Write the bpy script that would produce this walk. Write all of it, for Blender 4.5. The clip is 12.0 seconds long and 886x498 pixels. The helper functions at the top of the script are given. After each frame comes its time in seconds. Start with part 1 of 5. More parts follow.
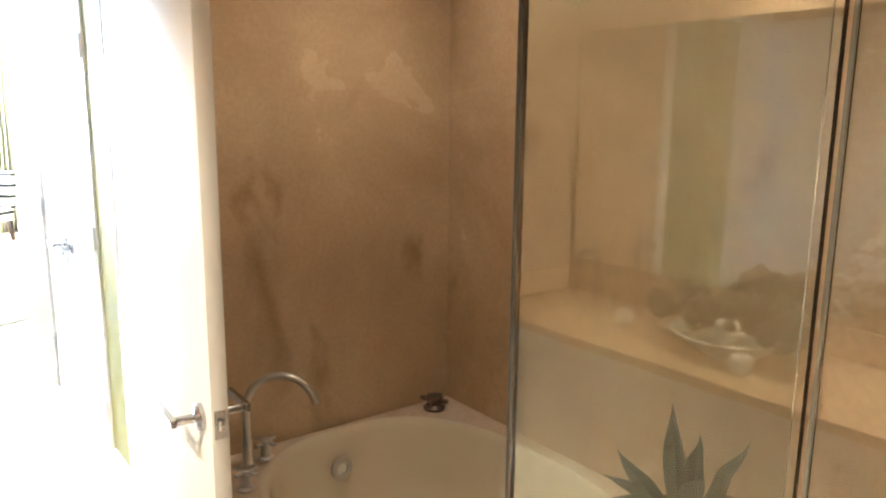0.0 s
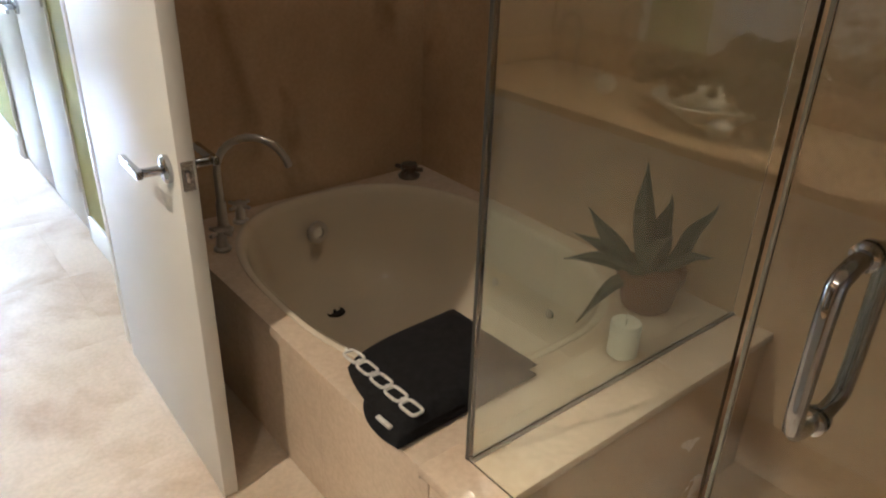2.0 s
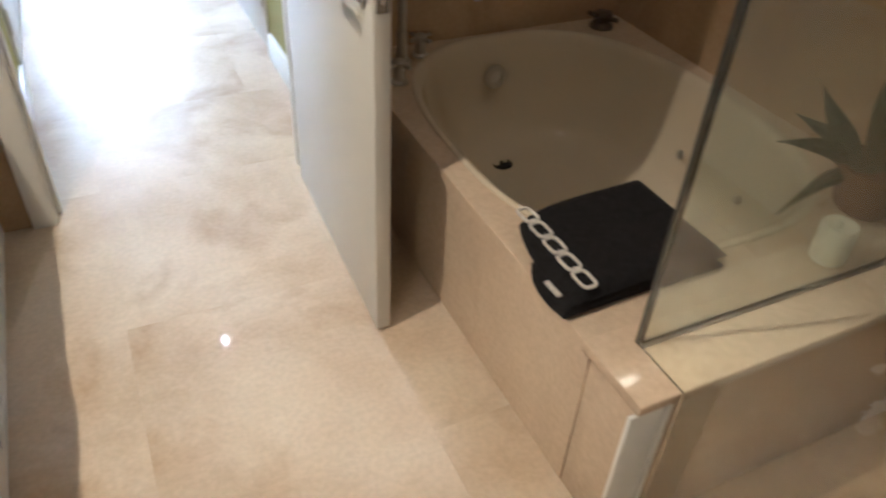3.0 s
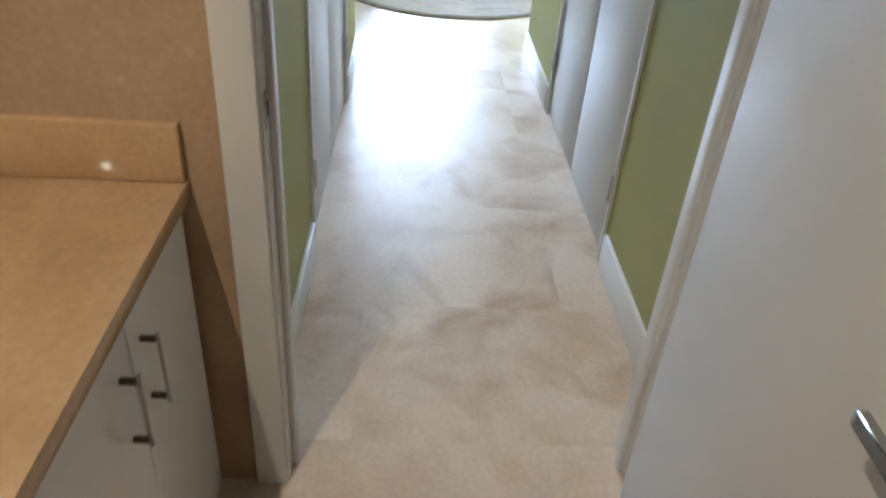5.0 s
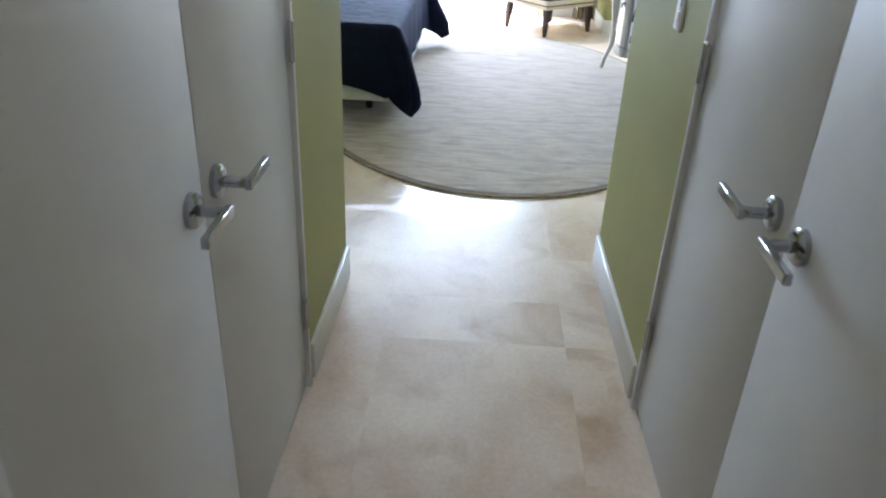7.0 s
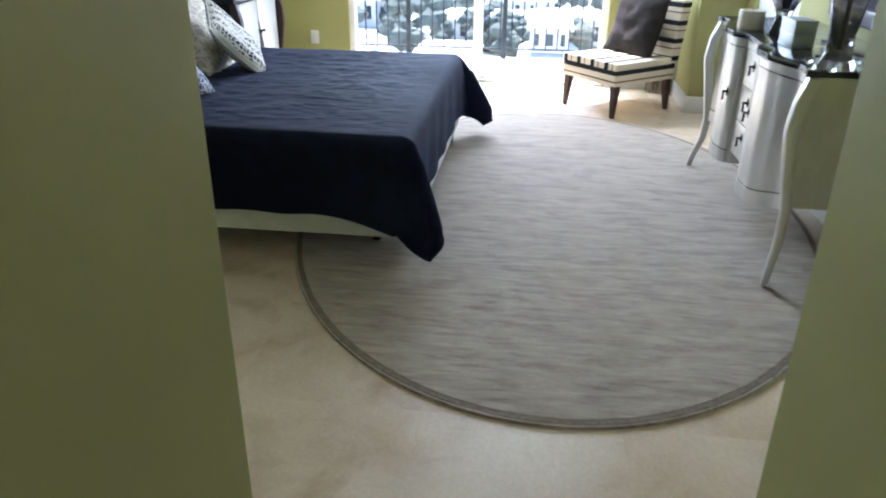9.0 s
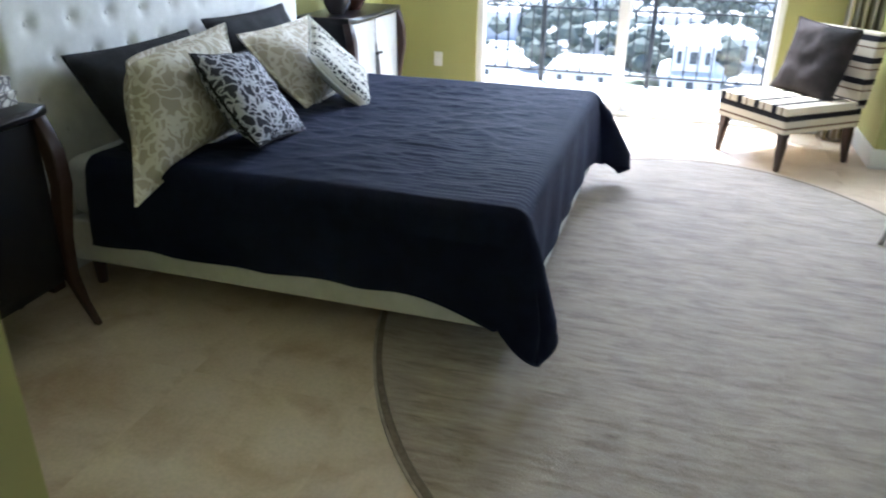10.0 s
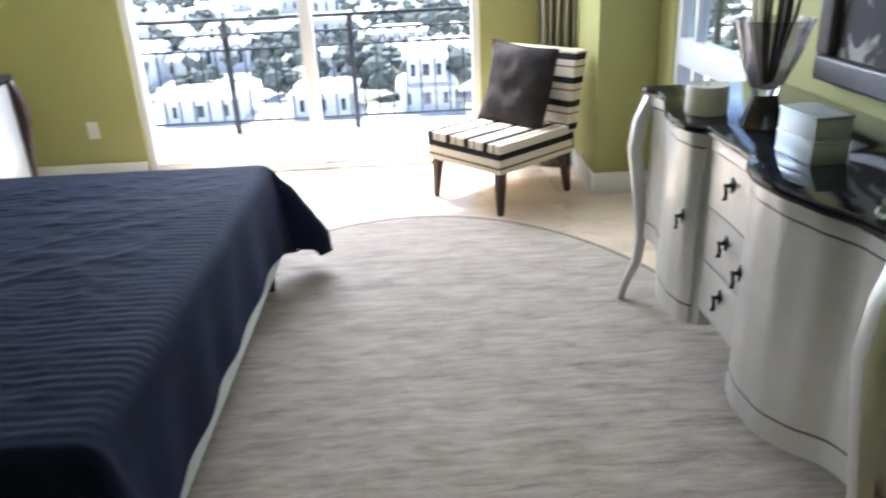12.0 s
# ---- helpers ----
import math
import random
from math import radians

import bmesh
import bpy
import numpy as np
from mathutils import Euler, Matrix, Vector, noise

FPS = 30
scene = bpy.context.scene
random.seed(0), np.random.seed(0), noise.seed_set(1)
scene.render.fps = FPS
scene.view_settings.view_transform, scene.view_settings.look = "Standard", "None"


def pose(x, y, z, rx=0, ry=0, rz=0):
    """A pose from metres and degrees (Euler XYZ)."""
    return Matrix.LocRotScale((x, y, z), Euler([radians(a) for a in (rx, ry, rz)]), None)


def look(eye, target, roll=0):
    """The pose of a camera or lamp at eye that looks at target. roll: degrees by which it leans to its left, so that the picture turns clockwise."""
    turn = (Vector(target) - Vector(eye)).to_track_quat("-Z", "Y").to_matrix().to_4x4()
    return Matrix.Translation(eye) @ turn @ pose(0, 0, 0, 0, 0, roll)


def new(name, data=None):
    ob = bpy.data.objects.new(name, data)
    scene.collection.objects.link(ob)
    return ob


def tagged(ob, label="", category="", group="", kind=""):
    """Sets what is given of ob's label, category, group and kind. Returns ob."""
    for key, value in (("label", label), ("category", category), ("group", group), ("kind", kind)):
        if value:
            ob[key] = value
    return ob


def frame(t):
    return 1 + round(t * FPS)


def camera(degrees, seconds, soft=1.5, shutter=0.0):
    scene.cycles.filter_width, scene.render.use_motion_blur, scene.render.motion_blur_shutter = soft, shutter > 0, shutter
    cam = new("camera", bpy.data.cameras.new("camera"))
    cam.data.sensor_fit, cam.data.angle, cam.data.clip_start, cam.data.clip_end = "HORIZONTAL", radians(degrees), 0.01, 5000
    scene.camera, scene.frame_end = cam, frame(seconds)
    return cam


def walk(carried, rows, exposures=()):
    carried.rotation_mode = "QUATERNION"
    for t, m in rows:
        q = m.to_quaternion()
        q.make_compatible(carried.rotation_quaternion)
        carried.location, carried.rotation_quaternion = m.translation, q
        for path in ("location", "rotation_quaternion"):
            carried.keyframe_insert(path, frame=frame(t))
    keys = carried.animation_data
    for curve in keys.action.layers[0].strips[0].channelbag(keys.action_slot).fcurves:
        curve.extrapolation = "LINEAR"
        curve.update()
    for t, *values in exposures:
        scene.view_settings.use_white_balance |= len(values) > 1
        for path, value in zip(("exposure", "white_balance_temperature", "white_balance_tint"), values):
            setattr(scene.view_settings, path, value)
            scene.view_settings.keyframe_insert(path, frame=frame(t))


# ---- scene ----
cam = camera(62.0, 12.0, soft=2.0, shutter=0.25)
PATH = [
    (0, (-0.2, -2.32, 1.561), (0.995, -0.759, 1.193), 0.6),
    (0.5, (-0.218, -2.333, 1.576), (0.938, -0.735, 1.243), 0.6),
    (1, (-0.21, -2.299, 1.488), (0.961, -0.781, 0.916), 0.3),
    (1.5, (-0.196, -2.297, 1.491), (0.949, -0.857, 0.705), 2.3),
    (2, (-0.178, -2.303, 1.474), (0.961, -0.931, 0.568), 1.8),
    (2.5, (-0.175, -2.297, 1.438), (0.861, -0.956, 0.375), 2.2),
    (3, (-0.192, -2.179, 1.415), (0.524, -0.792, 0.164), 3.5),
    (3.5, (-0.224, -1.967, 1.4), (0.149, -0.42, 0.189), 4.6),
    (3.7, (-0.244, -1.912, 1.416), (0.044, -0.352, 0.198), 5.1),
    (5.3, (-0.162, -0.944, 1.397), (-0.058, 0.744, 0.328), 4.1),
    (5.5, (-0.117, -0.791, 1.398), (-0.018, 0.905, 0.344), 3.6),
    (6, (-0.036, -0.43, 1.431), (0.002, 1.252, 0.349), 3.9),
    (6.5, (-0.042, -0.011, 1.44), (-0.068, 1.729, 0.454), 1.8),
    (7, (-0.043, 0.406, 1.432), (-0.103, 2.169, 0.489), 2.6),
    (8.8, (-0.005, 1.685, 1.42), (-0.2, 3.501, 0.604), 0.0),
    (9, (-0.01, 1.825, 1.418), (-0.233, 3.625, 0.573), 0.6),
    (9.5, (-0.055, 2.192, 1.417), (-0.363, 3.98, 0.576), -0.4),
    (10, (-0.093, 2.519, 1.413), (-0.638, 4.259, 0.59), 0.8),
    (10.5, (-0.114, 2.77, 1.414), (-0.863, 4.424, 0.575), 2.6),
    (11, (-0.11, 3.009, 1.427), (-0.791, 4.696, 0.597), -0.6),
    (11.5, (-0.015, 3.251, 1.432), (-0.377, 5.039, 0.612), -3.0),
    (12, (0.145, 3.529, 1.41), (0.189, 5.371, 0.633), -2.7),
]
EXPOSURES = [(0.0, 5.35, 5200, 9), (0.5, 4.7, 5200, 9), (1.0, 4.3, 5100, 9), (1.5, 3.95, 5000, 10), (2.5, 3.9, 5000, 10), (3.7, 3.7, 4900, 10), (5.3, 2.93, 5000, 11), (6.5, 2.62, 5050, 12), (7.2, 2.2, 5200, 12), (8.8, 1.75, 5320, 13), (11.0, 1.7, 5390, 13), (12.0, 1.55, 5600, 14)]
walk(cam, [(t, look(eye, target, roll)) for t, eye, target, roll in PATH], EXPOSURES)

# ---- light ----
world = bpy.data.worlds.new("sky")
scene.world = world
world.use_nodes = True
wn = world.node_tree.nodes
sky = wn.new("ShaderNodeTexSky")
sky.sky_type, sky.sun_disc = "NISHITA", False
sky.sun_elevation, sky.sun_rotation = radians(62), radians(-20)
world.node_tree.links.new(sky.outputs[0], wn["Background"].inputs[0])
wn["Background"].inputs[1].default_value = 0.15


def lamp(name, kind, m, power, colour=(1, 1, 1), **more):
    data = bpy.data.lights.new(name, kind)
    data.energy, data.color = power, colour
    if kind == "SUN":
        data.angle = radians(0.6)
    if kind == "AREA":
        data.shape, data.size, data.size_y = "RECTANGLE", more["size"], more["size_y"]
    if kind == "SPOT":
        data.spot_size, data.spot_blend, data.shadow_soft_size = radians(more["cone"]), 0.7, 0.012
    ob = new(name, data)
    ob.matrix_world = m
    return ob


lamp("sun", "SUN", look((-1.6, 10.6, 6.0), (0.0, 7.9, 0.0)), 5.0, (1.0, 0.95, 0.86))
# Added area lamp in the upper window opening, standing in for sky light.
lamp("window_sky_fill", "AREA", look((-0.55, 8.47, 1.87), (-0.55, 3.0, 0.9)), 37, (0.88, 0.94, 1.0), size=2.1, size_y=1.0)
WARM = (1.0, 0.76, 0.46)
lamp("downlight_tub", "SPOT", look((1.0, -0.75, 2.46), (1.0, -0.74, 0)), 0.85, WARM, cone=130)
lamp("downlight_vanity", "SPOT", look((-0.82, -1.15, 2.46), (-0.82, -1.14, 0)), 9.3, WARM, cone=122)
lamp("downlight_vanity", "SPOT", look((-0.82, -2.3, 2.46), (-0.82, -2.29, 0)), 3.6, WARM, cone=110)
lamp("downlight_corridor", "SPOT", look((0.15, 1.85, 2.56), (0.15, 1.86, 0)), 4.0, (1.0, 0.86, 0.72), cone=125)


# ---- materials ----
def material(name, colour, rough=0.5, metal=0.0, spec=0.5):
    m = bpy.data.materials.new(name)
    m.use_nodes = True
    b = m.node_tree.nodes["Principled BSDF"]
    b.inputs["Base Color"].default_value = (*colour, 1)
    b.inputs["Roughness"].default_value = rough
    b.inputs["Metallic"].default_value = metal
    b.inputs["Specular IOR Level"].default_value = spec
    return m


def node(m, kind, **values):
    n = m.node_tree.nodes.new(kind)
    for k, v in values.items():
        n.inputs[k.replace("_", " ")].default_value = v
    return n


def link(m, a, b):
    m.node_tree.links.new(a, b)


def coords(m, scale=(1, 1, 1), turn=(0, 0, 0)):
    geo = m.node_tree.nodes.new("ShaderNodeNewGeometry")
    mp = m.node_tree.nodes.new("ShaderNodeMapping")
    mp.inputs["Scale"].default_value = scale
    mp.inputs["Rotation"].default_value = turn
    link(m, geo.outputs["Position"], mp.inputs[0])
    return mp.outputs[0]


def ramp(m, fac, stops):
    r = m.node_tree.nodes.new("ShaderNodeValToRGB")
    e = r.color_ramp.elements
    while len(e) < len(stops):
        e.new(0.5)
    for s, (p, c) in zip(e, stops):
        s.position, s.color = p, (*c, 1)
    link(m, fac, r.inputs[0])
    return r.outputs[0]


def blend(m, fac, a, b, how="MIX"):
    x = m.node_tree.nodes.new("ShaderNodeMix")
    x.data_type, x.blend_type = "RGBA", how
    if isinstance(fac, float):
        x.inputs[0].default_value = fac
    else:
        link(m, fac, x.inputs[0])
    for s, v in ((x.inputs[6], a), (x.inputs[7], b)):
        if isinstance(v, tuple):
            s.default_value = (*v, 1)
        else:
            link(m, v, s)
    return x.outputs[2]


def bsdf(m):
    return m.node_tree.nodes["Principled BSDF"]


def relief(m, height, strength, distance=0.002):
    bp = node(m, "ShaderNodeBump", Strength=strength, Distance=distance)
    link(m, height, bp.inputs["Height"])
    link(m, bp.outputs[0], bsdf(m).inputs["Normal"])


def fine(m, scale, strength, distance=0.001, detail=4.0, colour=0.0):
    """Fine relief and roughness variation at real-world size."""
    n = node(m, "ShaderNodeTexNoise", Scale=scale, Detail=detail)
    link(m, coords(m), n.inputs["Vector"])
    relief(m, n.outputs["Fac"], strength, distance)
    return n


def plaster(name, colour, rough=0.62):
    m = material(name, colour, rough, spec=0.3)
    n = node(m, "ShaderNodeTexNoise", Scale=1.3, Detail=3.0)
    link(m, coords(m), n.inputs["Vector"])
    c2 = tuple(v * 0.90 for v in colour)
    link(m, ramp(m, n.outputs["Fac"], [(0.3, c2), (0.7, colour)]), bsdf(m).inputs["Base Color"])
    fine(m, 160.0, 0.12)
    return m


def stone(name, light, mid, dark, stain, scale, rough, stains=(0.62, 0.78), polish=0.0):
    """Polished cream stone with clouds, veins and brown stains."""
    m = material(name, mid, rough, spec=0.5)
    p = coords(m)
    info = m.node_tree.nodes.new("ShaderNodeObjectInfo")
    add = m.node_tree.nodes.new("ShaderNodeVectorMath")
    add.operation = "MULTIPLY_ADD"
    rnd = m.node_tree.nodes.new("ShaderNodeCombineXYZ")
    link(m, info.outputs["Random"], rnd.inputs[0])
    link(m, info.outputs["Random"], rnd.inputs[1])
    link(m, rnd.outputs[0], add.inputs[0])
    add.inputs[1].default_value = (0.35, 0.2, 0.3)
    link(m, p, add.inputs[2])
    q = add.outputs[0]
    cloud = node(m, "ShaderNodeTexNoise", Scale=scale, Detail=7.0, Roughness=0.6, Distortion=0.4)
    link(m, q, cloud.inputs["Vector"])
    base = ramp(m, cloud.outputs["Fac"], [(0.30, dark), (0.48, mid), (0.67, light)])
    sp = node(m, "ShaderNodeTexNoise", Scale=scale * 1.25, Detail=3.0, Roughness=0.55, Distortion=0.5)
    mp = m.node_tree.nodes.new("ShaderNodeMapping")
    mp.inputs["Rotation"].default_value = (0.4, 0.5, 0.7)
    mp.inputs["Scale"].default_value = (1.3, 1.3, 0.8)
    mp.inputs["Location"].default_value = (3.1, 1.7, 0.4)
    link(m, q, mp.inputs[0])
    link(m, mp.outputs[0], sp.inputs["Vector"])
    fac = ramp(m, sp.outputs["Fac"], [(stains[0], (0, 0, 0)), (stains[1], (0.8, 0.8, 0.8))])
    col = blend(m, fac, base, stain)
    grain = node(m, "ShaderNodeTexNoise", Scale=70.0, Detail=4.0)
    link(m, q, grain.inputs["Vector"])
    g = ramp(m, grain.outputs["Fac"], [(0.35, (0.90, 0.90, 0.89)), (0.65, (1, 1, 1))])
    link(m, blend(m, 1.0, col, g, "MULTIPLY"), bsdf(m).inputs["Base Color"])
    ro = m.node_tree.nodes.new("ShaderNodeMapRange")
    ro.inputs[3].default_value, ro.inputs[4].default_value = rough * 0.8, rough * 1.5
    link(m, cloud.outputs["Fac"], ro.inputs[0])
    link(m, ro.outputs[0], bsdf(m).inputs["Roughness"])
    if polish:
        bsdf(m).inputs["Coat Weight"].default_value = polish
        bsdf(m).inputs["Coat Roughness"].default_value = 0.035
    return m


def weave(name, colours, scale=(1, 1, 1), rough=0.85, noise_scale=20.0, bump=0.3, thread=700.0):
    m = material(name, colours[0], rough, spec=0.2)
    n = node(m, "ShaderNodeTexNoise", Scale=noise_scale, Detail=5.0, Roughness=0.65)
    link(m, coords(m, scale), n.inputs["Vector"])
    k = len(colours)
    stops = [(0.35 + 0.3 * i / max(1, k - 1), c) for i, c in enumerate(colours)]
    link(m, ramp(m, n.outputs["Fac"], stops), bsdf(m).inputs["Base Color"])
    t = node(m, "ShaderNodeTexNoise", Scale=thread, Detail=2.0)
    link(m, coords(m), t.inputs["Vector"])
    relief(m, t.outputs["Fac"], bump, 0.002)
    bsdf(m).inputs["Sheen Weight"].default_value = 0.06
    bsdf(m).inputs["Sheen Tint"].default_value = (*[min(1.0, v * 12) for v in colours[-1]], 1)
    return m


GREEN = plaster("olive_green_paint", (0.40, 0.39, 0.15))
WHITE = plaster("white_gloss_paint", (0.74, 0.73, 0.70), 0.32)
DOORPAINT = plaster("white_door_paint", (0.66, 0.65, 0.625), 0.42)
DRAWERPAINT = plaster("white_drawer_lacquer", (0.74, 0.73, 0.70), 0.10)
CEILING = plaster("ceiling_paint", (0.78, 0.76, 0.70), 0.8)
FLOOR = stone("cream_marble_floor", (0.71, 0.61, 0.485), (0.63, 0.515, 0.39), (0.50, 0.375, 0.25), (0.40, 0.27, 0.155), 2.2, 0.32, (0.54, 0.76), 0.16)
bsdf(FLOOR).inputs["Specular IOR Level"].default_value = 0.22
STONEWALL = stone("beige_marble_wall", (0.52, 0.38, 0.24), (0.44, 0.31, 0.19), (0.37, 0.25, 0.15), (0.20, 0.115, 0.055), 1.7, 0.22, (0.60, 0.74))
APRON = stone("pale_marble_apron", (0.66, 0.54, 0.41), (0.60, 0.48, 0.36), (0.52, 0.40, 0.29), (0.40, 0.28, 0.18), 2.0, 0.15, (0.66, 0.86))
COUNTER = stone("honey_marble_counter", (0.62, 0.44, 0.25), (0.56, 0.38, 0.20), (0.48, 0.31, 0.16), (0.34, 0.20, 0.10), 2.6, 0.12, (0.62, 0.85))
ENAMEL = plaster("cream_enamel", (0.60, 0.525, 0.40), 0.16)
CHROME = material("chrome", (0.43, 0.44, 0.46), 0.12, 1.0)
STEEL = material("brushed_steel", (0.52, 0.51, 0.49), 0.30, 1.0)
TARNISH = material("tarnished_metal", (0.13, 0.105, 0.085), 0.35, 0.9)
DARKMETAL = material("dark_bronze", (0.035, 0.032, 0.03), 0.35, 0.8)
RAILMETAL = material("railing_black_iron", (0.03, 0.032, 0.036), 0.5, 0.3)
BLACKWOOD = plaster("black_lacquered_wood", (0.010, 0.009, 0.011), 0.30)
LEGWOOD = plaster("espresso_wood", (0.05, 0.026, 0.02), 0.3)
VINYL = material("clear_vinyl", (0.42, 0.41, 0.34), 0.25)
bsdf(VINYL).inputs["Transmission Weight"].default_value = 0.55
SEAL = material("dark_seal", (0.03, 0.032, 0.03), 0.4)
for _m, _s in ((CHROME, 90.0), (STEEL, 220.0), (DARKMETAL, 120.0), (TARNISH, 70.0), (RAILMETAL, 60.0)):
    fine(_m, _s, 0.03)


def glass_material(name, tint, rough=0.0):
    m = material(name, tint, rough)
    bsdf(m).inputs["Transmission Weight"].default_value = 1.0
    bsdf(m).inputs["IOR"].default_value = 1.5
    return m


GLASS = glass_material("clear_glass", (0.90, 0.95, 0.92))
# Index raised above plain glass to strengthen the reflections.
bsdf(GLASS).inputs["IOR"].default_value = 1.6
WINDOWGLASS = glass_material("window_glass", (0.97, 0.98, 0.98))
SMOKED = glass_material("smoked_glass", (0.56, 0.54, 0.57), 0.03)
BLACKGLASS = material("black_glass", (0.010, 0.010, 0.012), 0.06)
MIRROR = material("mirror_silver", (0.86, 0.86, 0.84), 0.01, 1.0)
LINEN = weave("pale_linen", [(0.60, 0.60, 0.57), (0.70, 0.70, 0.67)], noise_scale=9.0)
NAVY = weave("navy_cotton", [(0.0042, 0.0058, 0.0175), (0.0066, 0.009, 0.026)], rough=0.8, noise_scale=14.0)
bsdf(NAVY).inputs["Specular IOR Level"].default_value = 0.11
bsdf(NAVY).inputs["Sheen Weight"].default_value = 0.06
bsdf(NAVY).inputs["Sheen Tint"].default_value = (0.30, 0.36, 0.70, 1)
BLACKCLOTH = weave("black_cotton", [(0.008, 0.008, 0.010), (0.015, 0.015, 0.018)], noise_scale=14.0)
TOWEL = weave("black_terry", [(0.006, 0.006, 0.007), (0.014, 0.013, 0.014)], noise_scale=60.0, bump=0.8, thread=900.0)
BROWNCLOTH = weave("dark_brown_velvet", [(0.020, 0.0155, 0.0145), (0.036, 0.028, 0.026)], noise_scale=8.0)
WAX = plaster("cream_wax", (0.74, 0.70, 0.58), 0.45)
LEAF = plaster("dark_green_leaf", (0.045, 0.062, 0.035), 0.4)
DRIED = plaster("dried_moss", (0.032, 0.033, 0.018), 0.9)
TERRACOTTA = plaster("brown_clay", (0.16, 0.085, 0.045), 0.6)
EMBROIDERY = weave("silver_thread", [(0.45, 0.43, 0.40), (0.62, 0.60, 0.56)], noise_scale=80.0)


def silver_leaf():
    m = material("silver_leaf_wood", (0.58, 0.56, 0.53), 0.36, 0.7)
    n = node(m, "ShaderNodeTexNoise", Scale=9.0, Detail=7.0, Roughness=0.7)
    link(m, coords(m, (1.2, 1.2, 0.7)), n.inputs["Vector"])
    link(m, ramp(m, n.outputs["Fac"], [(0.30, (0.55, 0.535, 0.50)), (0.62, (0.62, 0.605, 0.575))]), bsdf(m).inputs["Base Color"])
    fine(m, 140.0, 0.06)
    return m


SILVER = silver_leaf()


def rug_material():
    """Ivory wool with fine grey-brown streaks across the room."""
    m = material("streaked_wool", (0.5, 0.46, 0.41), 0.95, spec=0.1)
    a = node(m, "ShaderNodeTexNoise", Scale=1.0, Detail=6.0, Roughness=0.66, Distortion=0.8)
    link(m, coords(m, (5.5, 38.0, 1.0), (0, 0, 0.02)), a.inputs["Vector"])
    col = ramp(m, a.outputs["Fac"], [(0.30, (0.19, 0.148, 0.118)), (0.40, (0.30, 0.246, 0.196)), (0.50, (0.358, 0.300, 0.243)), (0.68, (0.436, 0.374, 0.312))])
    b = node(m, "ShaderNodeTexNoise", Scale=5.0, Detail=7.0, Roughness=0.72)
    link(m, coords(m, (1.0, 2.4, 1.0)), b.inputs["Vector"])
    tone = ramp(m, b.outputs["Fac"], [(0.36, (0.70, 0.67, 0.65)), (0.48, (0.92, 0.91, 0.90)), (0.60, (1.04, 1.03, 1.02))])
    link(m, blend(m, 1.0, col, tone, "MULTIPLY"), bsdf(m).inputs["Base Color"])
    t = node(m, "ShaderNodeTexNoise", Scale=160.0, Detail=3.0)
    link(m, coords(m, (0.5, 1.6, 1.0)), t.inputs["Vector"])
    relief(m, t.outputs["Fac"], 0.8, 0.004)
    bsdf(m).inputs["Sheen Weight"].default_value = 0.45
    return m


RUG = rug_material()
RUGLINE = weave("brown_wool_border", [(0.16, 0.125, 0.10), (0.25, 0.205, 0.16)], noise_scale=60.0)


def pattern_material(name, ground, ink, scale, cut, distort=2.0, kind="noise"):
    """Printed cloth: ink motifs on a ground, in the cloth's own space."""
    m = material(name, ground, 0.85, spec=0.2)
    tc = m.node_tree.nodes.new("ShaderNodeTexCoord")
    if kind == "noise":
        n = node(m, "ShaderNodeTexNoise", Scale=scale, Detail=2.0, Distortion=distort)
        out = n.outputs["Fac"]
        link(m, tc.outputs["Object"], n.inputs["Vector"])
    else:
        n = m.node_tree.nodes.new("ShaderNodeTexVoronoi")
        n.feature = "DISTANCE_TO_EDGE"
        n.inputs["Scale"].default_value = scale
        out = n.outputs["Distance"]
        w = node(m, "ShaderNodeTexNoise", Scale=9.0, Detail=2.0)
        link(m, tc.outputs["Object"], w.inputs["Vector"])
        sh = m.node_tree.nodes.new("ShaderNodeVectorMath")
        sh.operation = "MULTIPLY_ADD"
        link(m, w.outputs["Color"], sh.inputs[0])
        sh.inputs[1].default_value = (distort,) * 3
        link(m, tc.outputs["Object"], sh.inputs[2])
        link(m, sh.outputs[0], n.inputs["Vector"])
    link(m, ramp(m, out, [(cut - 0.03, ink), (cut + 0.03, ground)]), bsdf(m).inputs["Base Color"])
    t = node(m, "ShaderNodeTexNoise", Scale=600.0)
    relief(m, t.outputs["Fac"], 0.25, 0.002)
    return m


TOILE = pattern_material("beige_leaf_print", (0.40, 0.36, 0.29), (0.60, 0.58, 0.52), 15.0, 0.09, 0.20, "cells")
FLORAL = pattern_material("navy_floral_print", (0.030, 0.031, 0.042), (0.40, 0.40, 0.45), 24.0, 0.095, 0.16, "cells")


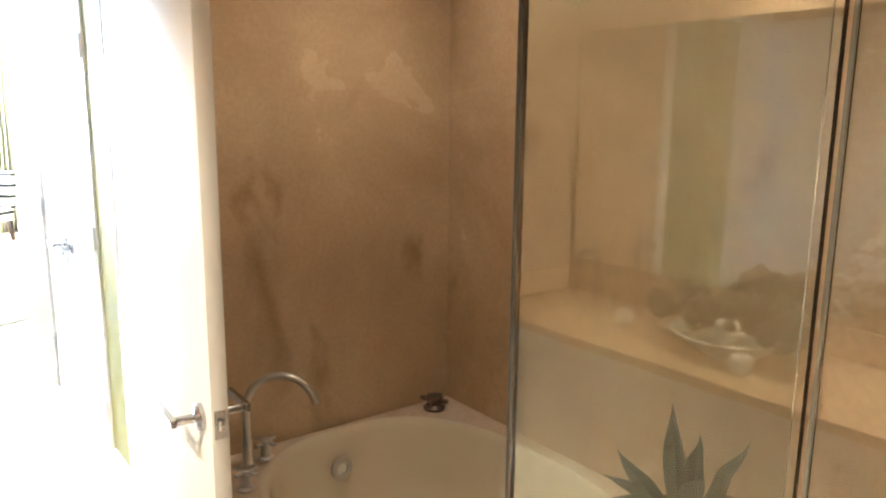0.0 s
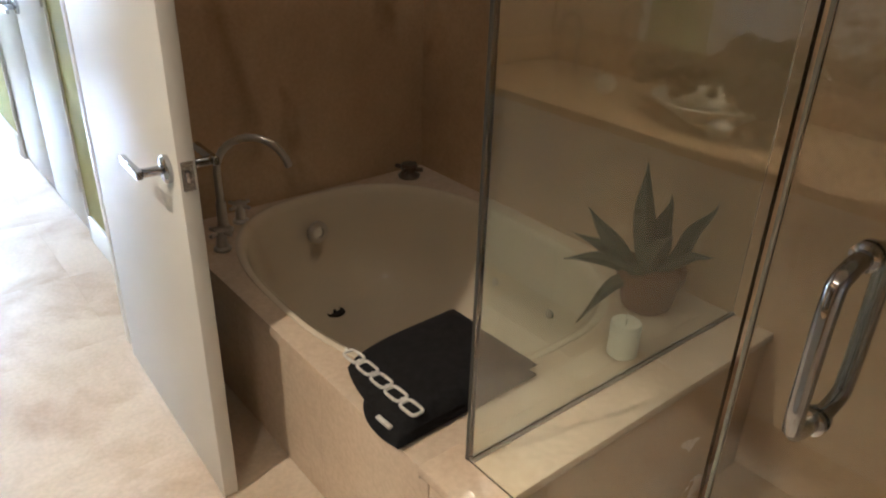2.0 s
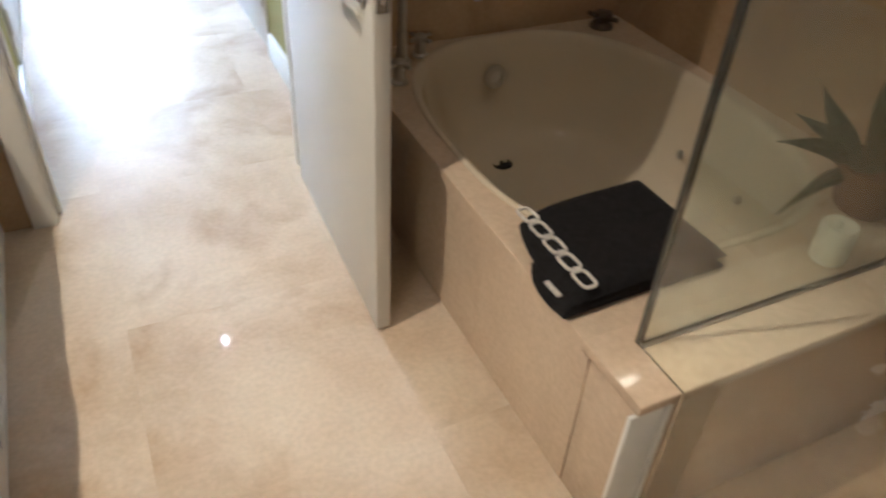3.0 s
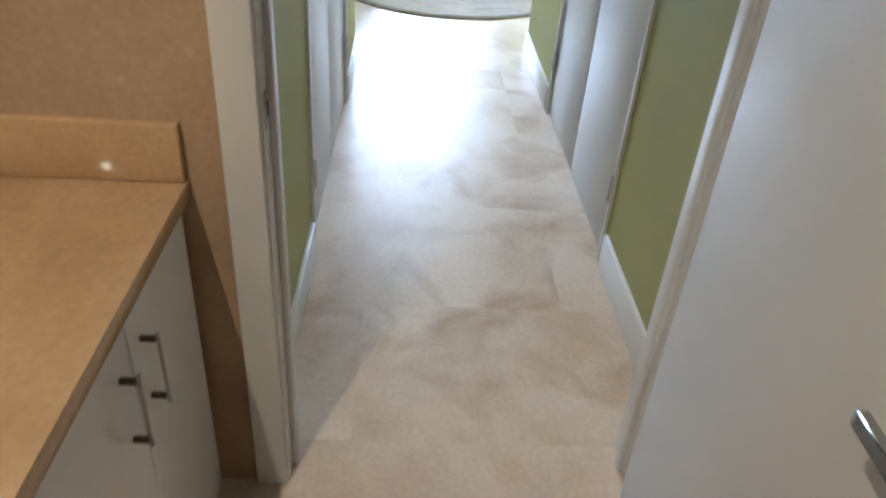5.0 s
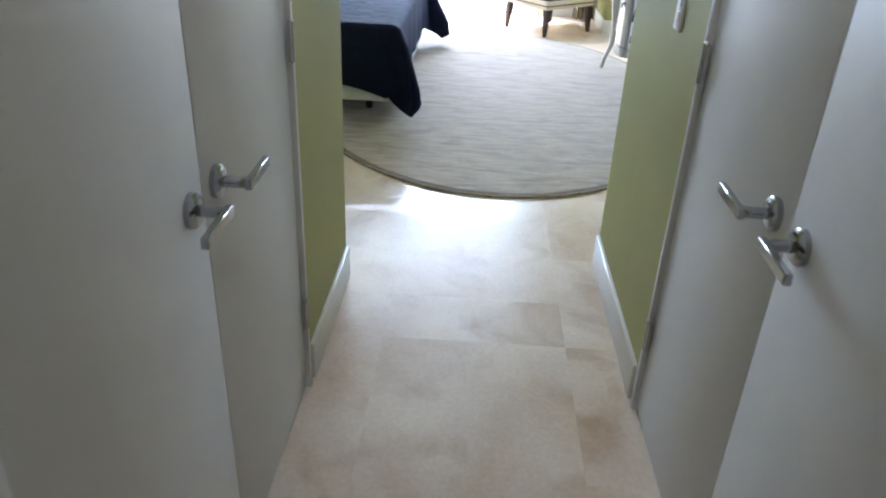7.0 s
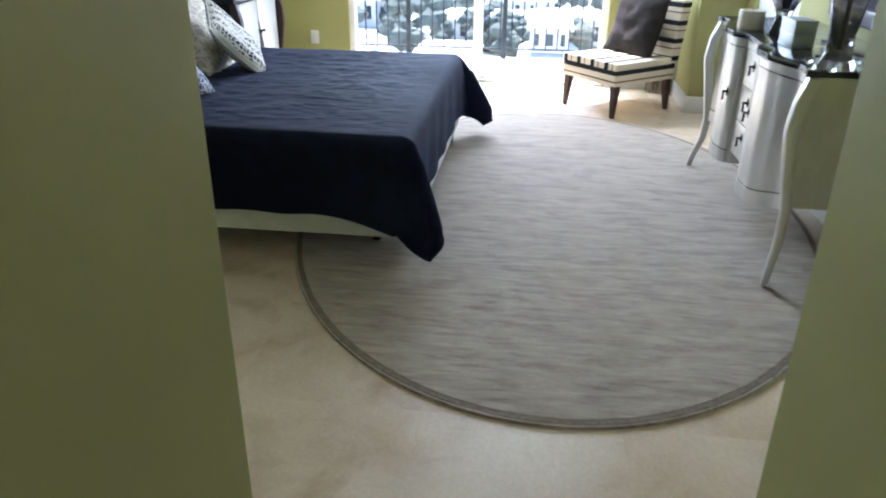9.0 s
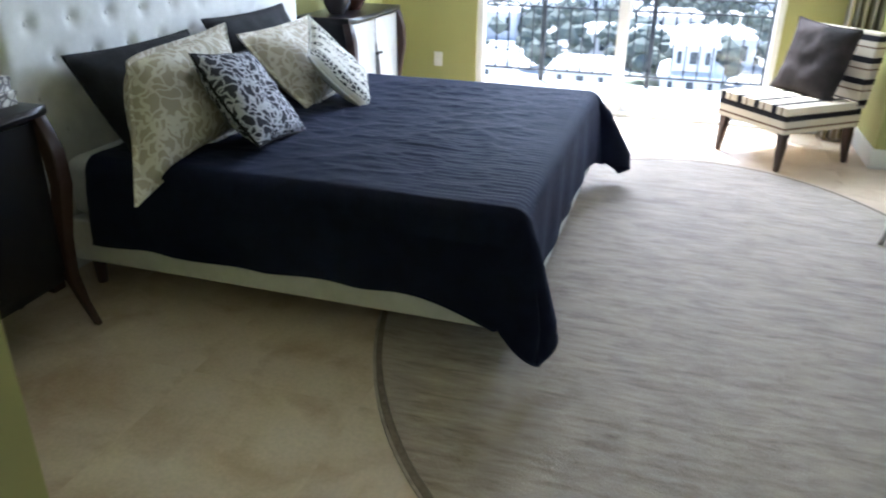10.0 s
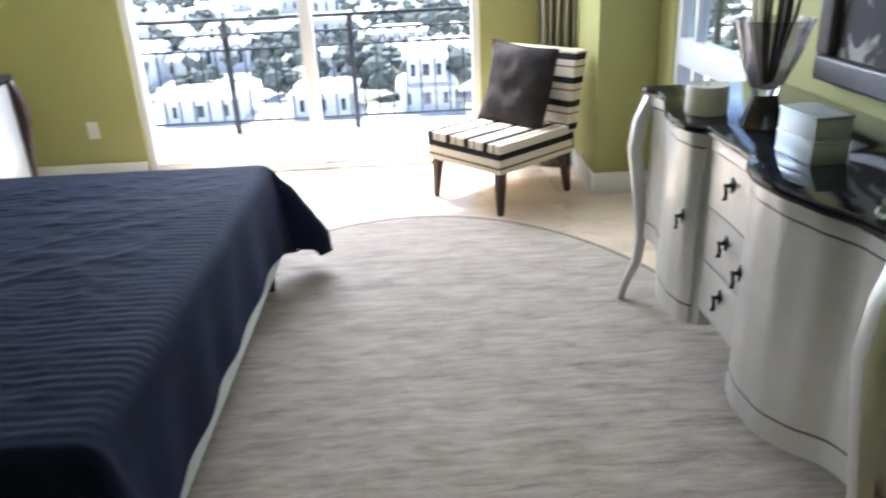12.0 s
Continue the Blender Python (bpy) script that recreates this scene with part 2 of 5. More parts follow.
def banded_material():
    """Ivory cloth with rows of small black blocks and thin black lines along its own z axis."""
    m = material("ivory_banded_print", (0.58, 0.56, 0.50), 0.85, spec=0.2)
    tc = m.node_tree.nodes.new("ShaderNodeTexCoord")
    sep = m.node_tree.nodes.new("ShaderNodeSeparateXYZ")
    link(m, tc.outputs["Object"], sep.inputs[0])
    at = m.node_tree.nodes.new("ShaderNodeMapRange")
    at.inputs[1].default_value, at.inputs[2].default_value = -0.21, 0.21
    link(m, sep.outputs[0], at.inputs[0])
    r = m.node_tree.nodes.new("ShaderNodeValToRGB")
    r.color_ramp.interpolation = "CONSTANT"
    e = r.color_ramp.elements
    stops = [(0.0, 0), (0.07, 1), (0.20, 0), (0.28, 1), (0.38, 0), (0.46, 1), (0.58, 0), (0.66, 1), (0.78, 0), (0.86, 1)]
    while len(e) < len(stops):
        e.new(0.5)
    for st, (p, v) in zip(e, stops):
        st.position, st.color = p, (v, v, v, 1)
    link(m, at.outputs[0], r.inputs[0])
    ch = m.node_tree.nodes.new("ShaderNodeTexVoronoi")
    ch.feature = "DISTANCE_TO_EDGE"
    ch.inputs["Scale"].default_value, ch.inputs["Randomness"].default_value = 38.0, 0.55
    link(m, tc.outputs["Object"], ch.inputs["Vector"])
    motif = ramp(m, ch.outputs["Distance"], [(0.08, (0.58, 0.56, 0.50)), (0.15, (0.025, 0.025, 0.028))])
    link(m, blend(m, r.outputs[0], (0.58, 0.56, 0.50), motif), bsdf(m).inputs["Base Color"])
    fine(m, 600.0, 0.25, 0.002)
    return m


BANDS = banded_material()


def stripe_material():
    """Cream upholstery with black and thin brown stripes across the seat's own x axis."""
    m = material("striped_upholstery", (0.7, 0.6, 0.45), 0.8, spec=0.2)
    at = m.node_tree.nodes.new("ShaderNodeAttribute")
    at.attribute_name = "stripe"
    fr = m.node_tree.nodes.new("ShaderNodeMath")
    fr.operation = "FRACT"
    link(m, at.outputs["Fac"], fr.inputs[0])
    cream, black, brown = (0.66, 0.57, 0.43), (0.020, 0.017, 0.020), (0.14, 0.07, 0.04)
    r = m.node_tree.nodes.new("ShaderNodeValToRGB")
    r.color_ramp.interpolation = "CONSTANT"
    e = r.color_ramp.elements
    stops = [(0.0, cream), (0.22, black), (0.50, cream), (0.74, brown), (0.81, cream)]
    while len(e) < len(stops):
        e.new(0.5)
    for s, (p, c) in zip(e, stops):
        s.position, s.color = p, (*c, 1)
    link(m, fr.outputs[0], r.inputs[0])
    link(m, r.outputs[0], bsdf(m).inputs["Base Color"])
    fine(m, 500.0, 0.25, 0.002)
    return m


STRIPES = stripe_material()


# ---- mesh helpers ----
def box(bm, lo, hi, m=None):
    """A box from corner to corner; m: a pose laid on it."""
    vs = [Vector((x, y, z)) for x in (lo[0], hi[0]) for y in (lo[1], hi[1]) for z in (lo[2], hi[2])]
    v = [bm.verts.new(m @ c if m else c) for c in vs]
    for f in ((0, 1, 3, 2), (4, 6, 7, 5), (0, 4, 5, 1), (2, 3, 7, 6), (0, 2, 6, 4), (1, 5, 7, 3)):
        bm.faces.new([v[i] for i in f])
    return v


def lathe(bm, outline, centre=(0, 0, 0), n=28, m=None):
    """Turns (radius, height) pairs round the upright axis."""
    rings = []
    for r, h in outline:
        ring = []
        for i in range(n):
            a = 2 * math.pi * i / n
            p = Vector((centre[0] + r * math.cos(a), centre[1] + r * math.sin(a), centre[2] + h))
            ring.append(bm.verts.new(m @ p if m else p))
        rings.append(ring)
    for a, b in zip(rings, rings[1:]):
        for i in range(n):
            bm.faces.new((a[i], a[(i + 1) % n], b[(i + 1) % n], b[i]))
    bm.faces.new(rings[0][::-1])
    bm.faces.new(rings[-1])


def tube(bm, path, radius, n=10):
    """A round bar along points; radius: one number or one per point."""
    pts = [Vector(p) for p in path]
    radii = radius if isinstance(radius, (list, tuple)) else [radius] * len(pts)
    side = None
    rings = []
    for i, p in enumerate(pts):
        way = (pts[min(i + 1, len(pts) - 1)] - pts[max(i - 1, 0)]).normalized()
        if side is None:
            side = way.orthogonal().normalized()
        side = (side - way * side.dot(way)).normalized()
        up = way.cross(side)
        rings.append([bm.verts.new(p + radii[i] * (math.cos(2 * math.pi * k / n) * side + math.sin(2 * math.pi * k / n) * up)) for k in range(n)])
    for a, b in zip(rings, rings[1:]):
        for k in range(n):
            bm.faces.new((a[k], a[(k + 1) % n], b[(k + 1) % n], b[k]))
    bm.faces.new(rings[0][::-1])
    bm.faces.new(rings[-1])


def soften(bm, width, segments=2, sharp=30):
    bmesh.ops.recalc_face_normals(bm, faces=bm.faces)
    edges = [e for e in bm.edges if len(e.link_faces) == 2 and e.calc_face_angle(0) > radians(sharp)]
    if edges:
        bmesh.ops.bevel(bm, geom=edges, offset=width, segments=segments, profile=0.5, affect="EDGES", clamp_overlap=True)


def part(name, bm, mat, parent=None, label="", smooth=True):
    """Links a bmesh as one mesh object under a thing or part."""
    bmesh.ops.recalc_face_normals(bm, faces=bm.faces)
    me = bpy.data.meshes.new(name)
    bm.to_mesh(me)
    bm.free()
    me.materials.append(mat)
    if smooth:
        me.set_sharp_from_angle(angle=radians(38))
    else:
        me.shade_flat()
    ob = new(name, me)
    if parent is not None:
        ob.parent = parent
    return tagged(ob, label)


def boxes(name, mat, pieces, bevel=0.0, parent=None, label="", **tags):
    bm = bmesh.new()
    for lo, hi in pieces:
        box(bm, lo, hi)
    if bevel:
        soften(bm, bevel)
    ob = part(name, bm, mat, parent, label)
    return tagged(ob, **tags)


def thing(name, at, label, category, turn=0.0, group=""):
    """An Empty at the base of a thing."""
    ob = new(name)
    ob.matrix_world = pose(*at, 0, 0, turn)
    return tagged(ob, label, category, group)


def structure(name, mat, pieces, label, category, bevel=0.0):
    return boxes(name, mat, pieces, bevel, None, label, category=category, kind="structure")


# ---- plan ----
XL, XR = -0.490, 0.488            # corridor walls
CL0, CL1 = 0.90, 2.165            # closet openings
YB, YC = -0.05, 0.07              # bathroom door wall
DL, DR = -0.43, 0.355             # bathroom doorway
WY = 8.36                         # window wall
WL, WR = -1.67, 0.56              # balcony doorway
BX0, BX1 = -2.47, 1.46            # bedroom side walls
YNL, YNR = 2.83, 3.05             # bedroom near wall, both sides of the corridor
VX = -1.12                        # wall behind the vanity
TX0, TX1 = 0.512, 1.50            # tub and shower
KY0, KY1 = -1.61, -1.45           # knee wall
DECK = 0.45
H = 2.60
T = 0.12

# ---- structure ----
structure("wall_bath_west", STONEWALL, [((VX - T, -3.6, 0), (VX, YB, H))], "beige marble wall behind the bathroom vanity", "wall")
structure("wall_bath_north", STONEWALL, [((VX - T, YB, 0), (DL - 0.02, YC, H)), ((DR + 0.02, YB, 0), (TX1 + T, YC, H)), ((DL - 0.02, YB, 2.08), (DR + 0.02, YC, H))], "beige marble wall round the bathroom doorway", "wall")
structure("wall_tub_end", STONEWALL, [((TX0 + 0.02, -0.13, 0), (TX1, YB, H))], "beige marble wall with brown stains at the tub's end", "wall")
structure("wall_bath_east", STONEWALL, [((TX1, -3.6, 0), (TX1 + T, YB, H))], "beige marble wall behind the tub and shower", "wall")
structure("wall_bath_south", STONEWALL, [((VX - T, -3.72, 0), (TX1 + T, -3.6, H))], "plain beige marble wall closing the bathroom", "wall")
for side, x0, x1, yend in (("west", XL - T, XL, YNL), ("east", XR, XR + T, YNR)):
    structure(f"wall_corridor_{side}", GREEN, [((x0, YC, 0), (x1, CL0, H)), ((x0, CL1, 0), (x1, yend, H)), ((x0, CL0, 2.10), (x1, CL1, H))], "olive green painted corridor wall with a closet opening", "wall")
structure("wall_bedroom_south_west", GREEN, [((BX0 - T, YNL - T, 0), (XL - T, YNL, H))], "olive green painted bedroom wall beside the corridor", "wall")
structure("wall_bedroom_south_east", GREEN, [((XR + T, YNR - T, 0), (BX1 + T, YNR, H))], "olive green painted bedroom wall beside the corridor", "wall")
structure("wall_bedroom_west", GREEN, [((BX0 - T, YNL, 0), (BX0, WY + 0.14, H))], "olive green painted wall behind the headboard", "wall")
structure("wall_bedroom_north", GREEN, [((BX0, WY, 0), (WL, WY + 0.14, H)), ((WR, WY, 0), (1.13, WY + 0.14, H)), ((WL, WY, 2.42), (WR, WY + 0.14, H))], "olive green painted wall round the balcony doors", "wall")
structure("wall_pier", GREEN, [((1.13, 7.575, 0), (BX1, WY + 0.14, H))], "olive green painted wall pier beside the curtain", "wall", 0.006)
SW0, SW1 = 6.46, 7.34
structure("wall_bedroom_east", GREEN, [((BX1, YNR, 0), (BX1 + 0.16, SW0, H)), ((BX1, SW1, 0), (BX1 + 0.16, WY + 0.14, H)), ((BX1, SW0, 0), (BX1 + 0.16, SW1, 0.5)), ((BX1, SW0, 2.2), (BX1 + 0.16, SW1, H))], "olive green painted wall behind the sideboard with a side window", "wall")
for nm, a, b in (("bath", (VX - T, -3.72), (TX1 + T, YC)), ("corridor", (XL - T, YC), (XR + T, YNL - T)), ("bedroom", (BX0 - T, YNL - T), (BX1 + 0.16, WY + 0.14))):
    structure(f"ceiling_{nm}", CEILING, [((*a, H), (*b, H + 0.15))], "plain off-white painted ceiling", "ceiling")
structure("subfloor", material("mortar", (0.45, 0.38, 0.29), 0.8), [((BX0 - T, -3.72, -0.2), (BX1 + 0.16, WY + 0.14, -0.012))], "pale mortar bed under the marble floor", "floor")


def trim(name, pieces, label, bevel=0.003):
    return structure(name, WHITE, pieces, label, "trim", bevel)


# baseboards
BB, BT = 0.125, 0.014
trim("baseboard_corridor_west", [((XL, YC + 0.02, 0), (XL + BT, CL0 - 0.03, BB)), ((XL, CL1 + 0.03, 0), (XL + BT, YNL, BB))], "white painted baseboard along the corridor")
trim("baseboard_corridor_east", [((XR - BT, YC + 0.02, 0), (XR, CL0 - 0.03, BB)), ((XR - BT, CL1 + 0.03, 0), (XR, YNR, BB))], "white painted baseboard along the corridor")
trim("baseboard_bedroom_south", [((BX0, YNL, 0), (XL, YNL + BT, BB)), ((XR, YNR, 0), (BX1, YNR + BT, BB))], "white painted baseboard in the bedroom")
trim("baseboard_bedroom_west", [((BX0, YNL + BT, 0), (BX0 + BT, WY - BT, BB))], "white painted baseboard behind the bed")
trim("baseboard_bedroom_north", [((BX0, WY - BT, 0), (WL - 0.01, WY, BB)), ((WR + 0.01, WY - BT, 0), (1.13 - BT, WY, BB))], "white painted baseboard beside the balcony doors")
trim("baseboard_pier", [((1.13 - BT, 7.575 - BT, 0), (1.13, WY, BB)), ((1.13, 7.575 - BT, 0), (BX1, 7.575, BB))], "white painted baseboard round the pier")
trim("baseboard_bedroom_east", [((BX1 - BT, YNR + BT, 0), (BX1, 7.575 - BT, BB))], "white painted baseboard behind the sideboard")

# bathroom doorway: jambs, stops and casings
JT = 0.02
trim("door_frame_bath", [((DL - JT, YB - 0.004, 0), (DL, YC + 0.004, 2.08)), ((DR, YB - 0.004, 0), (DR + JT, YC + 0.004, 2.08)), ((DL, YB - 0.004, 2.06), (DR, YC + 0.004, 2.08)), ((DL, YB + 0.045, 0), (DL + 0.012, YB + 0.08, 2.06)), ((DR - 0.012, YB + 0.045, 0), (DR, YB + 0.08, 2.06))], "white painted frame of the bathroom doorway")
trim("door_casing_bath", [((DL - 0.07, YB - 0.018, 0), (DL - 0.004, YB - 0.004, 2.14)), ((DR + 0.004, YB - 0.018, 0), (DR + 0.07, YB - 0.004, 2.14)), ((DL - 0.004, YB - 0.018, 2.075), (DR + 0.004, YB - 0.004, 2.14)), ((DL - 0.068, YC + 0.004, 0), (DL - 0.004, YC + 0.018, 2.14)), ((DR + 0.004, YC + 0.004, 0), (DR + 0.07, YC + 0.018, 2.14)), ((DL - 0.004, YC + 0.004, 2.075), (DR + 0.004, YC + 0.018, 2.14))], "white painted casing of the bathroom doorway", 0.004)
strike = thing("strike_plate", (DL, YB + 0.025, 0.90), "small brushed steel strike plate on the door jamb", "strike plate")
bm = bmesh.new()
box(bm, (0, -0.016, -0.032), (0.0025, 0.014, 0.032))
soften(bm, 0.001)
part("plate", bm, STEEL, strike)
# Dark block set on the plate, standing for the shade in the latch hole.
bm = bmesh.new()
box(bm, (0.0026, -0.007, -0.014), (0.0036, 0.005, 0.014))
part("latch_hole_shade", bm, SEAL, strike)
structure("threshold", FLOOR, [((DL, YB, -0.012), (DR, YC, 0.0))], "pale marble threshold in the bathroom doorway", "threshold")


def lever_handle(parent, at, turn, arm=1, label="chrome lever handle with a round rose"):
    """A lever on a round rose; its axis comes out along local +y, the arm along local x."""
    m = pose(*at, 0, 0, turn)
    bm = bmesh.new()
    q = m @ pose(0, 0, 0, -90, 0, 0)
    lathe(bm, [(0.031, 0.0), (0.031, 0.010), (0.027, 0.014), (0.013, 0.016)], n=24, m=q)
    h = part("lever_handle", bm, CHROME, parent, label)
    bm = bmesh.new()
    pts = [m @ Vector(p) for p in ((0, 0.01, 0), (0, 0.045, 0), (arm * 0.004, 0.058, 0), (arm * 0.012, 0.062, 0))]
    tube(bm, pts, 0.0105, 12)
    box(bm, (min(-arm * 0.012, arm * 0.112), 0.056, -0.010), (max(-arm * 0.012, arm * 0.112), 0.070, 0.010), m)
    soften(bm, 0.002, 1, 60)
    part("lever", bm, CHROME, h)
    return h


def hinge(parent, at, turn):
    m = pose(*at, 0, 0, turn)
    bm = bmesh.new()
    lathe(bm, [(0.004, -0.050), (0.008, -0.046), (0.008, 0.046), (0.004, 0.050)], n=12, m=m)
    box(bm, (-0.018, -0.006, -0.044), (0.018, 0.003, 0.044), m)
    part("hinge", bm, STEEL, parent, "brushed steel butt hinge")


# bathroom door leaf, open against the tub; local x runs from the hinge to the latch
door = thing("door_1", (DR - 0.005, YB - 0.025, 0), "white painted flat bathroom door standing wide open beside the tub", "door", turn=-92.0)
door["kind"] = "structure"
DW = 0.79
bm = bmesh.new()
box(bm, (0.004, -0.019, 0.008), (DW, 0.019, 2.045))
soften(bm, 0.002)
part("leaf", bm, DOORPAINT, door)
lever_handle(door, (DW - 0.065, -0.019, 0.90), 180, 1)
lever_handle(door, (DW - 0.065, 0.019, 0.90), 0, -1)
bm = bmesh.new()
box(bm, (DW - 0.001, -0.013, 0.868), (DW + 0.0015, 0.013, 0.932))
latch = part("latch_plate", bm, CHROME, door, "chrome latch plate on the door's edge")
bm = bmesh.new()
box(bm, (DW + 0.0016, -0.006, 0.888), (DW + 0.010, 0.006, 0.912))
soften(bm, 0.002)
part("latch_bolt", bm, CHROME, latch)
for z in (0.25, 1.02, 1.80):
    hinge(door, (0.0, 0.019, z), 0)


def closet(name, wall_x, facing, label):
    """A pair of flat closet doors in the corridor wall; facing: +1 when they face +x."""
    c = thing(name, (wall_x, (CL0 + CL1) / 2, 0), label, "closet door", turn=-90 if facing > 0 else 90)
    c["kind"] = "structure"
    half = (CL1 - CL0) / 2
    bm = bmesh.new()
    for lo, hi in (((-half, -0.11, 0), (-half + 0.018, 0.010, 2.10)), ((half - 0.018, -0.11, 0), (half, 0.010, 2.10)), ((-half + 0.018, -0.11, 2.08), (half - 0.018, 0.010, 2.10))):
        box(bm, lo, hi)
    soften(bm, 0.002)
    part("frame", bm, WHITE, c)
    for s in (-1, 1):
        bm = bmesh.new()
        box(bm, (min(s * 0.0015, s * (half - 0.021)), -0.042, 0.012), (max(s * 0.0015, s * (half - 0.021)), -0.004, 2.077))
        soften(bm, 0.0015)
        leaf = part("leaf", bm, DOORPAINT, c)
        lever_handle(leaf, (s * 0.062, -0.004, 0.905), 0, s)
        for z in (0.27, 1.03, 1.80):
            hinge(leaf, (s * (half - 0.021), 0.009, z), 0)
    return c


closet("door_2", XL, 1, "pair of white flat closet doors with chrome levers, closed")
closet("door_3", XR, -1, "pair of white flat closet doors with chrome levers, closed")


def wall_plate(name, at, turn, label, kind):
    w = thing(name, at, label, kind, turn)
    bm = bmesh.new()
    box(bm, (-0.036, 0, -0.057), (0.036, 0.006, 0.057))
    soften(bm, 0.003)
    p = part("plate", bm, WHITE, w)
    for z in (-0.02, 0.02):
        bm = bmesh.new()
        box(bm, (-0.014, 0.006, z - 0.013), (0.014, 0.0085, z + 0.013))
        soften(bm, 0.002)
        part("socket" if kind == "outlet" else "rocker", bm, WHITE, p)


wall_plate("wall_outlet", (-1.985, WY, 0.35), 180, "white double wall outlet above the baseboard", "outlet")
wall_plate("light_switch", (XR, 2.45, 1.10), 90, "white rocker light switch on the corridor wall", "light switch")


# ---- bathroom: tub, knee wall, shower glass ----
def tub():
    t = thing("bathtub", (0, 0, 0), "cream built-in bathtub with a pale marble deck and apron", "bathtub")
    y0, y1 = KY1, -0.13
    cx, cy, a, b = 0.998, -0.775, 0.43, 0.60
    n = 64

    def oval(k, rx, ry, z, p=2.6):
        th = 2 * math.pi * k / n
        c, s = math.cos(th), math.sin(th)
        ry *= 1.0 if s > 0 else 0.885
        return Vector((cx + rx * math.copysign(abs(c) ** (2 / p), c), cy + ry * math.copysign(abs(s) ** (2 / p), s), z))

    # marble deck with an oval cut-out
    bm = bmesh.new()
    x0, x1 = TX0 - 0.024, TX1
    rings = []
    for z, grow in ((DECK - 0.03, 0.0), (DECK, 0.0)):
        inner = [bm.verts.new(oval(k, a + 0.012, b + 0.012, z)) for k in range(n)]
        outer = []
        for k in range(n):
            d = oval(k, a, b, z) - Vector((cx, cy, z))
            f = min((x1 - cx) / d.x if d.x > 1e-6 else 9e9, (x0 - cx) / d.x if d.x < -1e-6 else 9e9, (y1 - cy) / d.y if d.y > 1e-6 else 9e9, (y0 - cy) / d.y if d.y < -1e-6 else 9e9)
            outer.append(Vector((cx, cy, z)) + d * f)
        for cxn, cyn in ((x0, y0), (x1, y0), (x1, y1), (x0, y1)):
            k = min(range(n), key=lambda i: (outer[i] - Vector((cxn, cyn, z))).length)
            outer[k] = Vector((cxn, cyn, z))
        outer = [bm.verts.new(p) for p in outer]
        rings.append((inner, outer))
    (i0, o0), (i1, o1) = rings
    for k in range(n):
        j = (k + 1) % n
        bm.faces.new((i1[k], o1[k], o1[j], i1[j]))
        bm.faces.new((i0[j], o0[j], o0[k], i0[k]))
        bm.faces.new((o0[k], o0[j], o1[j], o1[k]))
        bm.faces.new((i0[j], i0[k], i1[k], i1[j]))
    part("deck", bm, APRON, t, "pale marble tub deck")
    # basin: rolled rim, sloping sides, flat floor
    bm = bmesh.new()
    prof = [(0.022, 0.001), (0.022, 0.004), (0.016, 0.007), (0.008, 0.006), (0.0, 0.0), (-0.008, -0.02), (-0.022, -0.10), (-0.045, -0.20), (-0.075, -0.275), (-0.115, -0.318), (-0.18, -0.335), (-0.28, -0.338)]
    prev = None
    for g, h in prof:
        ring = [bm.verts.new(oval(k, a + g, b + g * 1.25, DECK + h)) for k in range(n)]
        if prev:
            for k in range(n):
                j = (k + 1) % n
                bm.faces.new((prev[k], prev[j], ring[j], ring[k]))
        prev = ring
    bm.faces.new(prev)
    part("basin", bm, ENAMEL, t, "cream enamel basin")
    # marble apron panels
    ys = [y0 + 0.001, -1.02, -0.56, y1 - 0.001]
    for u, v in zip(ys, ys[1:]):
        bm = bmesh.new()
        box(bm, (TX0, u + 0.0008, 0.0), (TX0 + 0.02, v - 0.0008, DECK - 0.03))
        soften(bm, 0.0008, 1)
        part("apron_panel", bm, APRON, t)
    # drain and overflow
    bm = bmesh.new()
    lathe(bm, [(0.036, 0.0), (0.036, 0.004), (0.028, 0.007), (0.026, 0.004), (0.006, 0.004), (0.005, 0.012), (0.001, 0.013)], (0.925, -0.40, DECK - 0.338), 24)
    part("drain", bm, DARKMETAL, t, "dark metal drain")
    bm = bmesh.new()
    lathe(bm, [(0.040, 0.0), (0.040, 0.008), (0.034, 0.014), (0.020, 0.016), (0.018, 0.010), (0.001, 0.010)], n=24, m=pose(0.965, -0.232, 0.345, 84, 0, 0))
    part("overflow", bm, STEEL, t, "brushed metal overflow plate")
    for yy in (-0.75, -1.0):
        bm = bmesh.new()
        lathe(bm, [(0.014, 0.0), (0.014, 0.004), (0.006, 0.006), (0.001, 0.006)], n=14, m=pose(1.345, yy, 0.26, 0, -78, 0))
        part("jet", bm, STEEL, t)
    bm = bmesh.new()
    lathe(bm, [(0.040, 0.0), (0.042, 0.008), (0.034, 0.014), (0.026, 0.020), (0.030, 0.030), (0.033, 0.045), (0.028, 0.052), (0.001, 0.054)], (1.385, -0.205, DECK), 22)
    for k in range(4):
        th = k * math.pi / 2 + 0.5
        tube(bm, [(1.385, -0.205, DECK + 0.034), (1.385 + 0.055 * math.cos(th), -0.205 + 0.055 * math.sin(th), DECK + 0.036)], [0.011, 0.008], 8)
    part("diverter_knob", bm, TARNISH, t, "tarnished metal cross knob")


tub()

